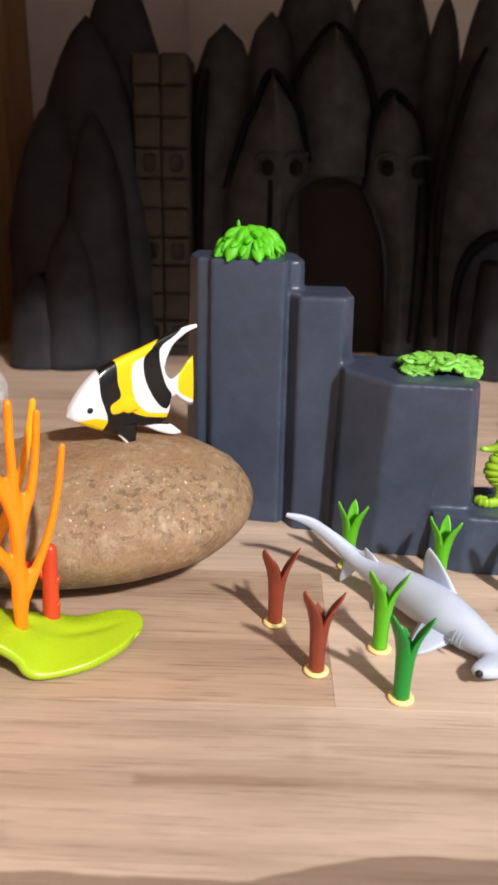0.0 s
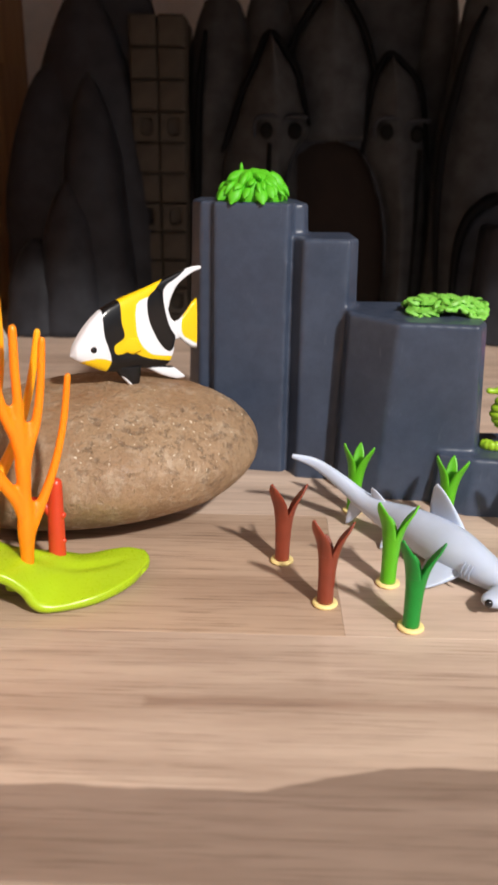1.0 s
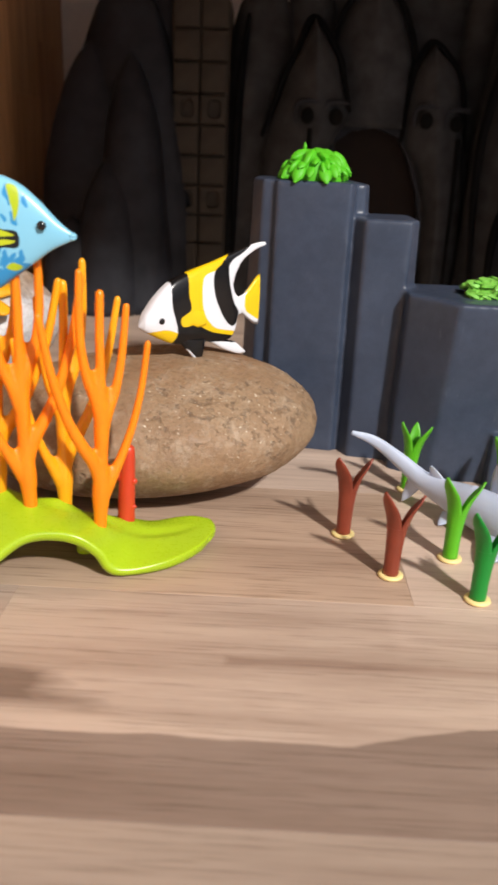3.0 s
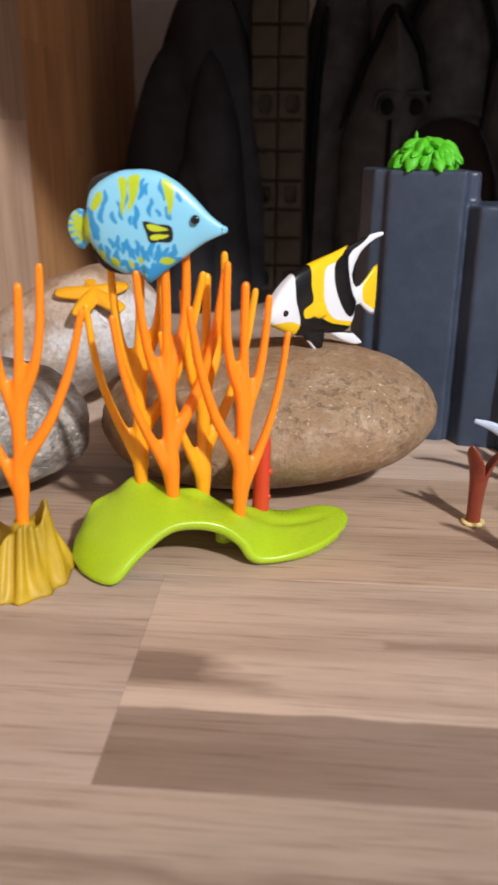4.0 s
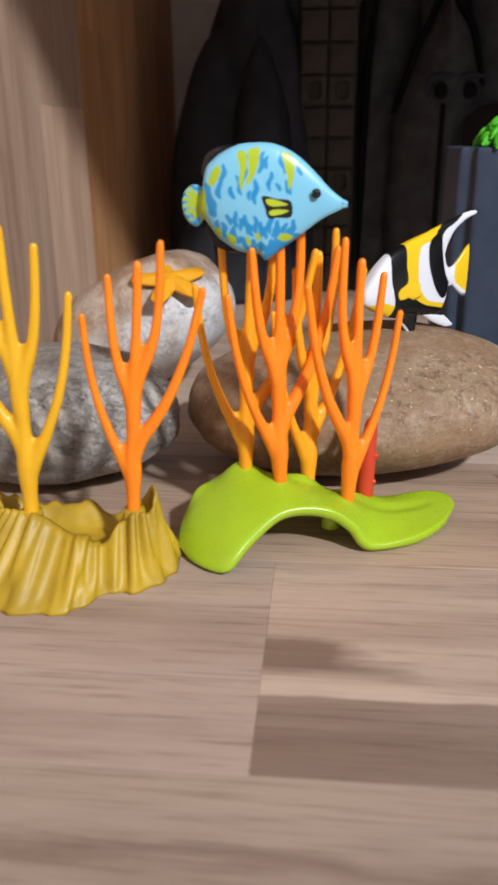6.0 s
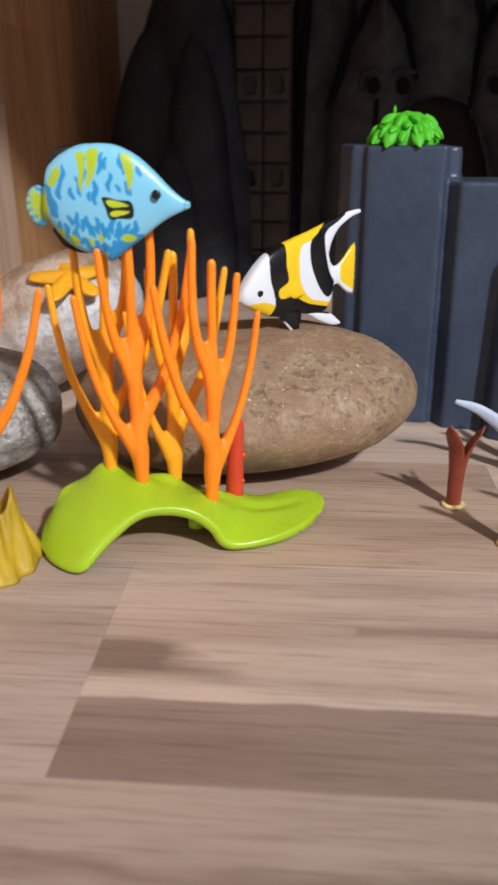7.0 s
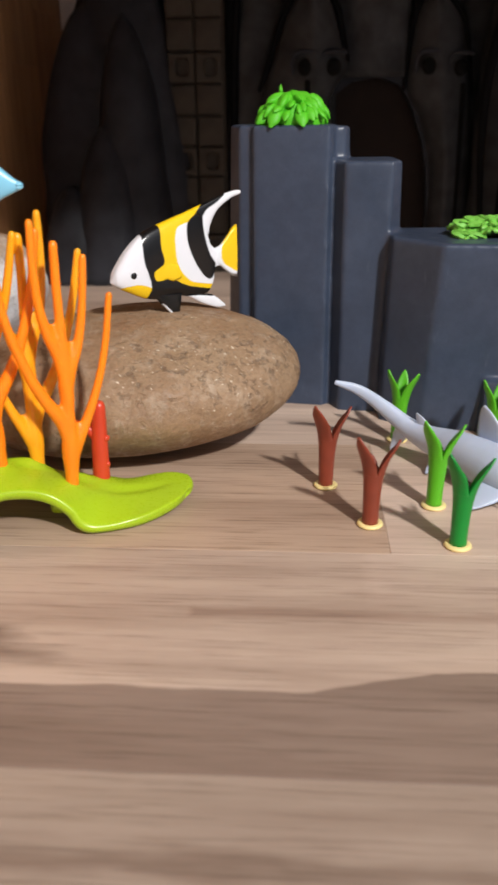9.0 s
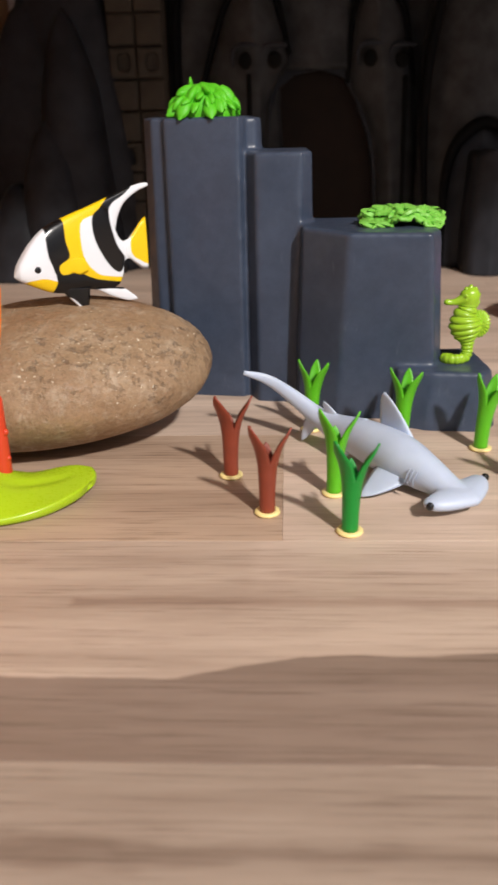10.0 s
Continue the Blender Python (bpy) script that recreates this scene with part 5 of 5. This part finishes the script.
GLOWS = [P((32.4, 147.5), (35.5, 147.6), (40.8, 145.7), (36.5, 145.0), (33.5, 145.6)), P((33.6, 143.2), (36.8, 144.0), (41.2, 143.4), (37.4, 142.0), (34.4, 141.8))]
body = part("body", fish_body([(6.5, 148.5), (8.0, 151.5), (9.4, 158.4), (12, 161.6), (15.2, 164.0), (20, 166.4), (25, 167.5), (34.6, 167.3), (42.7, 163.9), (49.3, 158.5), (56, 151.6), (60.5, 147.9), (63.4, 146.2)],
                              [(6.5, 141.5), (8.3, 140.4), (10.8, 137.1), (14.9, 132.2), (21.7, 128.0), (29.3, 127.0), (31.5, 124.6), (33.5, 125.0), (38.6, 128.9), (45.1, 133.5), (53.2, 139.6), (59.7, 142.9), (63.4, 144.6)], 8.0, Z), M_BLUEFISH, blue)
tail = part("tail_fin", fin_plate([(8.6, 151), (6, 152.6), (3.5, 152.6), (1, 150.6), (-0.1, 147.5), (-0.1, 143.5), (1, 140.4), (2.9, 138), (5.7, 137.2), (8.6, 140.5)], 2.6, Z, 20, 0.2), M_BLUEFISH, blue)
for ob in (body, tail):
    paint(ob, {"black": BLACKS, "lime": LIMES, "blue": BLUES, "glow": GLOWS}, Z)
part("dorsal_fin", fin_plate([(20, 167), (14, 166.4), (8.9, 163.2), (6.8, 157), (8.4, 152), (10, 157), (13, 161.5), (20, 164)], 2.4, Z, 20, 0, 4.6), M_BLACK, blue, "black rear edge fin")
part("anal_fin", fin_plate([(24, 126.5), (18, 126.8), (11.8, 129.4), (7.6, 135.6), (10.5, 139), (13, 135), (18, 131.5), (24, 129.5)], 2.4, Z, 20, 0, 4.6), M_BLACK, blue, "black rear edge fin")
for sy in (-1, 1):
    part("eye", ball(bmesh.new(), 0.0513, sy * 0.0052, 0.1496 - Z, 0.0018, 0.0012, 0.0018), M_BLACK, blue, "black painted eye")
lips = part("lips", ball(ball(bmesh.new(), 0.0618, 0, 0.1459 - Z, 0.0016, 0.0019, 0.0011), 0.0616, 0, 0.1448 - Z, 0.0014, 0.0017, 0.0010), M_BLUEFISH, blue)
paint(lips, {"black": [], "lime": [], "blue": [], "glow": []}, Z)

# ---------------------------------------------------------------- seahorse
horse = thing("toy_seahorse", 0.1592, 0.426, 0.0322, "lime green plastic toy seahorse on the rock step", "toy seahorse")
line = curve([(0.0024, 0, 0.0426, 0.0012), (0.0024, 0, 0.0405, 0.0044), (0.0020, 0, 0.0372, 0.0054), (0.0012, 0, 0.0318, 0.0046), (-0.0003, 0, 0.0277, 0.0062), (-0.0006, 0, 0.0222, 0.0082), (-0.0001, 0, 0.0165, 0.0066), (0.0004, 0, 0.0127, 0.0040),
              (0.0004, 0, 0.0092, 0.0030), (0.0001, 0, 0.0058, 0.0029), (-0.0016, -0.0012, 0.0033, 0.0028), (-0.0060, -0.0030, 0.0028, 0.0027), (-0.0105, -0.0022, 0.0027, 0.0025), (-0.0128, 0.0012, 0.0026, 0.0023), (-0.0102, 0.0042, 0.0024, 0.0019), (-0.0062, 0.0040, 0.0022, 0.0015)], 240)
line[:, 0] -= 0.085 * line[:, 2]
bm = bmesh.new()
rings = []
for k in range(len(line)):
    t = Vector(line[min(k + 1, 239), :3] - line[max(k - 1, 0), :3]).normalized()
    a0 = Vector((0, 1, 0)) if abs(t.y) < 0.8 else Vector((1, 0, 0))
    s1 = t.cross(a0).normalized()
    s2 = s1.cross(t)
    ribs = 1 + (0.24 * abs(math.sin(k * 0.33)) ** 0.6 - 0.10 if k > 44 else 0)
    rings.append([tuple(Vector(line[k, :3]) + (s1 * math.cos(a) + s2 * math.sin(a) * 0.78) * line[k, 3] * ribs) for a in np.linspace(0, 2 * math.pi, 20, endpoint=False)])
skin(bm, rings)
bmesh.ops.recalc_face_normals(bm, faces=bm.faces)
part("body", bm, M_SEAHORSE, horse)
part("snout", tube(bmesh.new(), [(-0.0031, 0, 0.0365, 0.0040), (-0.0070, 0, 0.0350, 0.0024), (-0.0107, 0, 0.0343, 0.0016), (-0.0133, 0, 0.0345, 0.0017)], n=12, seg=12), M_SEAHORSE, horse)
bm = bmesh.new()
for x, z, a in ((-0.0036, 0.0428, -20), (-0.0010, 0.0440, 5), (0.0018, 0.0428, 35), (0.0040, 0.0395, 65), (0.0040, 0.0355, 80)):
    tube(bm, [(x - 0.002 * math.sin(radians(a)), 0, z - 0.0026, 0.0019), (x - 0.0006 * math.sin(radians(a)), 0, z - 0.0014, 0.0013)], n=5, seg=8)
part("crest", bm, M_SEAHORSE, horse)
fan = ball(bmesh.new(), 0, 0, 0, 1, 1, 1, 5)
for v in fan.verts:
    a = math.atan2(v.co.z, v.co.x)
    rib = math.cos(22 * a)
    k = 1 + 0.05 * rib * min(1, 2 * math.hypot(v.co.x, v.co.z))
    v.co = Vector((0.0052 + 0.0062 * k * v.co.x, 0.0010 + 0.0015 * v.co.y * (1 + 0.45 * rib), 0.0218 + 0.0078 * k * v.co.z))
part("back_fin", fan, M_SEAHORSE, horse)
for sy in (-1, 1):
    part("eye", ball(bmesh.new(), -0.0038, sy * 0.0038, 0.0384, 0.0009, 0.0007, 0.0009, 2), M_SEAHORSE, horse)

# ---------------------------------------------------------------- starfish
star = thing("toy_starfish", -0.189, 0.449, 0.088, "orange yellow plastic toy starfish lying on the pale stone", "toy starfish")
M_STAR = plastic("golden_plastic", (0.88, 0.42, 0.010), 0.35, 0.04, 0.1)
bm = bmesh.new()
rings = []
for t in np.linspace(0.02, 1, 14):
    ring = []
    for a in np.linspace(0, 2 * math.pi, 160, endpoint=False):
        d = (a + math.pi / 5) % (2 * math.pi / 5) - math.pi / 5
        r = t * (abs(math.cos(d) / 0.0245) ** 3.6 + abs(math.sin(d) / 0.0060) ** 3.6) ** (-1 / 3.6)
        ring.append((r * math.cos(a), r * math.sin(a), 0.0052 * (1 - t ** 2.4) * (1 - 0.25 * t) + 0.0004))
    rings.append(ring)
rings.append([(q[0] * 0.97, q[1] * 0.97, -0.0012) for q in rings[-1]])
skin(bm, rings)
bmesh.ops.recalc_face_normals(bm, faces=bm.faces)
part("body", bm, M_STAR, star)
# it lies on the sloping face of the pale stone
bpy.context.view_layer.update()
spot, lean, _, _ = BVHTree.FromPolygons([pale_stone.matrix_world @ v.co for v in pale_stone.data.vertices], [tuple(p.vertices) for p in pale_stone.data.polygons]).ray_cast(Vector((-0.190, 0.478, 0.3)), Vector((0, 0, -1)))
lean = (lean + Vector((0, 0, 1.2))).normalized()
star.matrix_basis = Matrix.Translation(spot + lean * 0.0012) @ Vector((0, 0, 1)).rotation_difference(lean).to_matrix().to_4x4() @ pose(0, 0, 0, 0, 0, 186)

# ---------------------------------------------------------------- pink coral mound on its teal dish
mound = thing("coral_mound", 0.332, 0.630, 0, "bumpy pearly pink plastic coral on a teal dish", "toy coral")
bm = bmesh.new()
rings = []
for t in np.linspace(-0.62, 0.75, 18):
    a0 = t * math.pi / 2
    rings.append([(0.006 + 0.082 * math.cos(a0) * math.cos(a), -0.010 + 0.064 * math.cos(a0) * math.sin(a), 0.0165 + 0.0195 * math.sin(a0)) for a in np.linspace(0, 2 * math.pi, 60, endpoint=False)])
low = rings[0][0][2]
rings = [[(x, y, z - low + 0.0002) for x, y, z in ring] for ring in rings]
skin(bm, rings)
part("dish", bm, M_TEAL, mound, "smooth teal dish")
bm = bmesh.new()
bmesh.ops.create_icosphere(bm, subdivisions=5, radius=1.0)
for v in bm.verts:
    p = v.co.normalized()
    cells = noise.voronoi(p * 8.0, distance_metric="DISTANCE")[0]
    k = 1 + 0.30 * (0.22 - cells[0] * cells[0])
    v.co = Vector((p.x * 0.070 * k - 0.014, p.y * 0.046 * k + 0.010, max(p.z, -0.45) * 0.0235 * k + 0.0222))
part("coral", bm, M_PINK, mound, "bumpy pink coral")
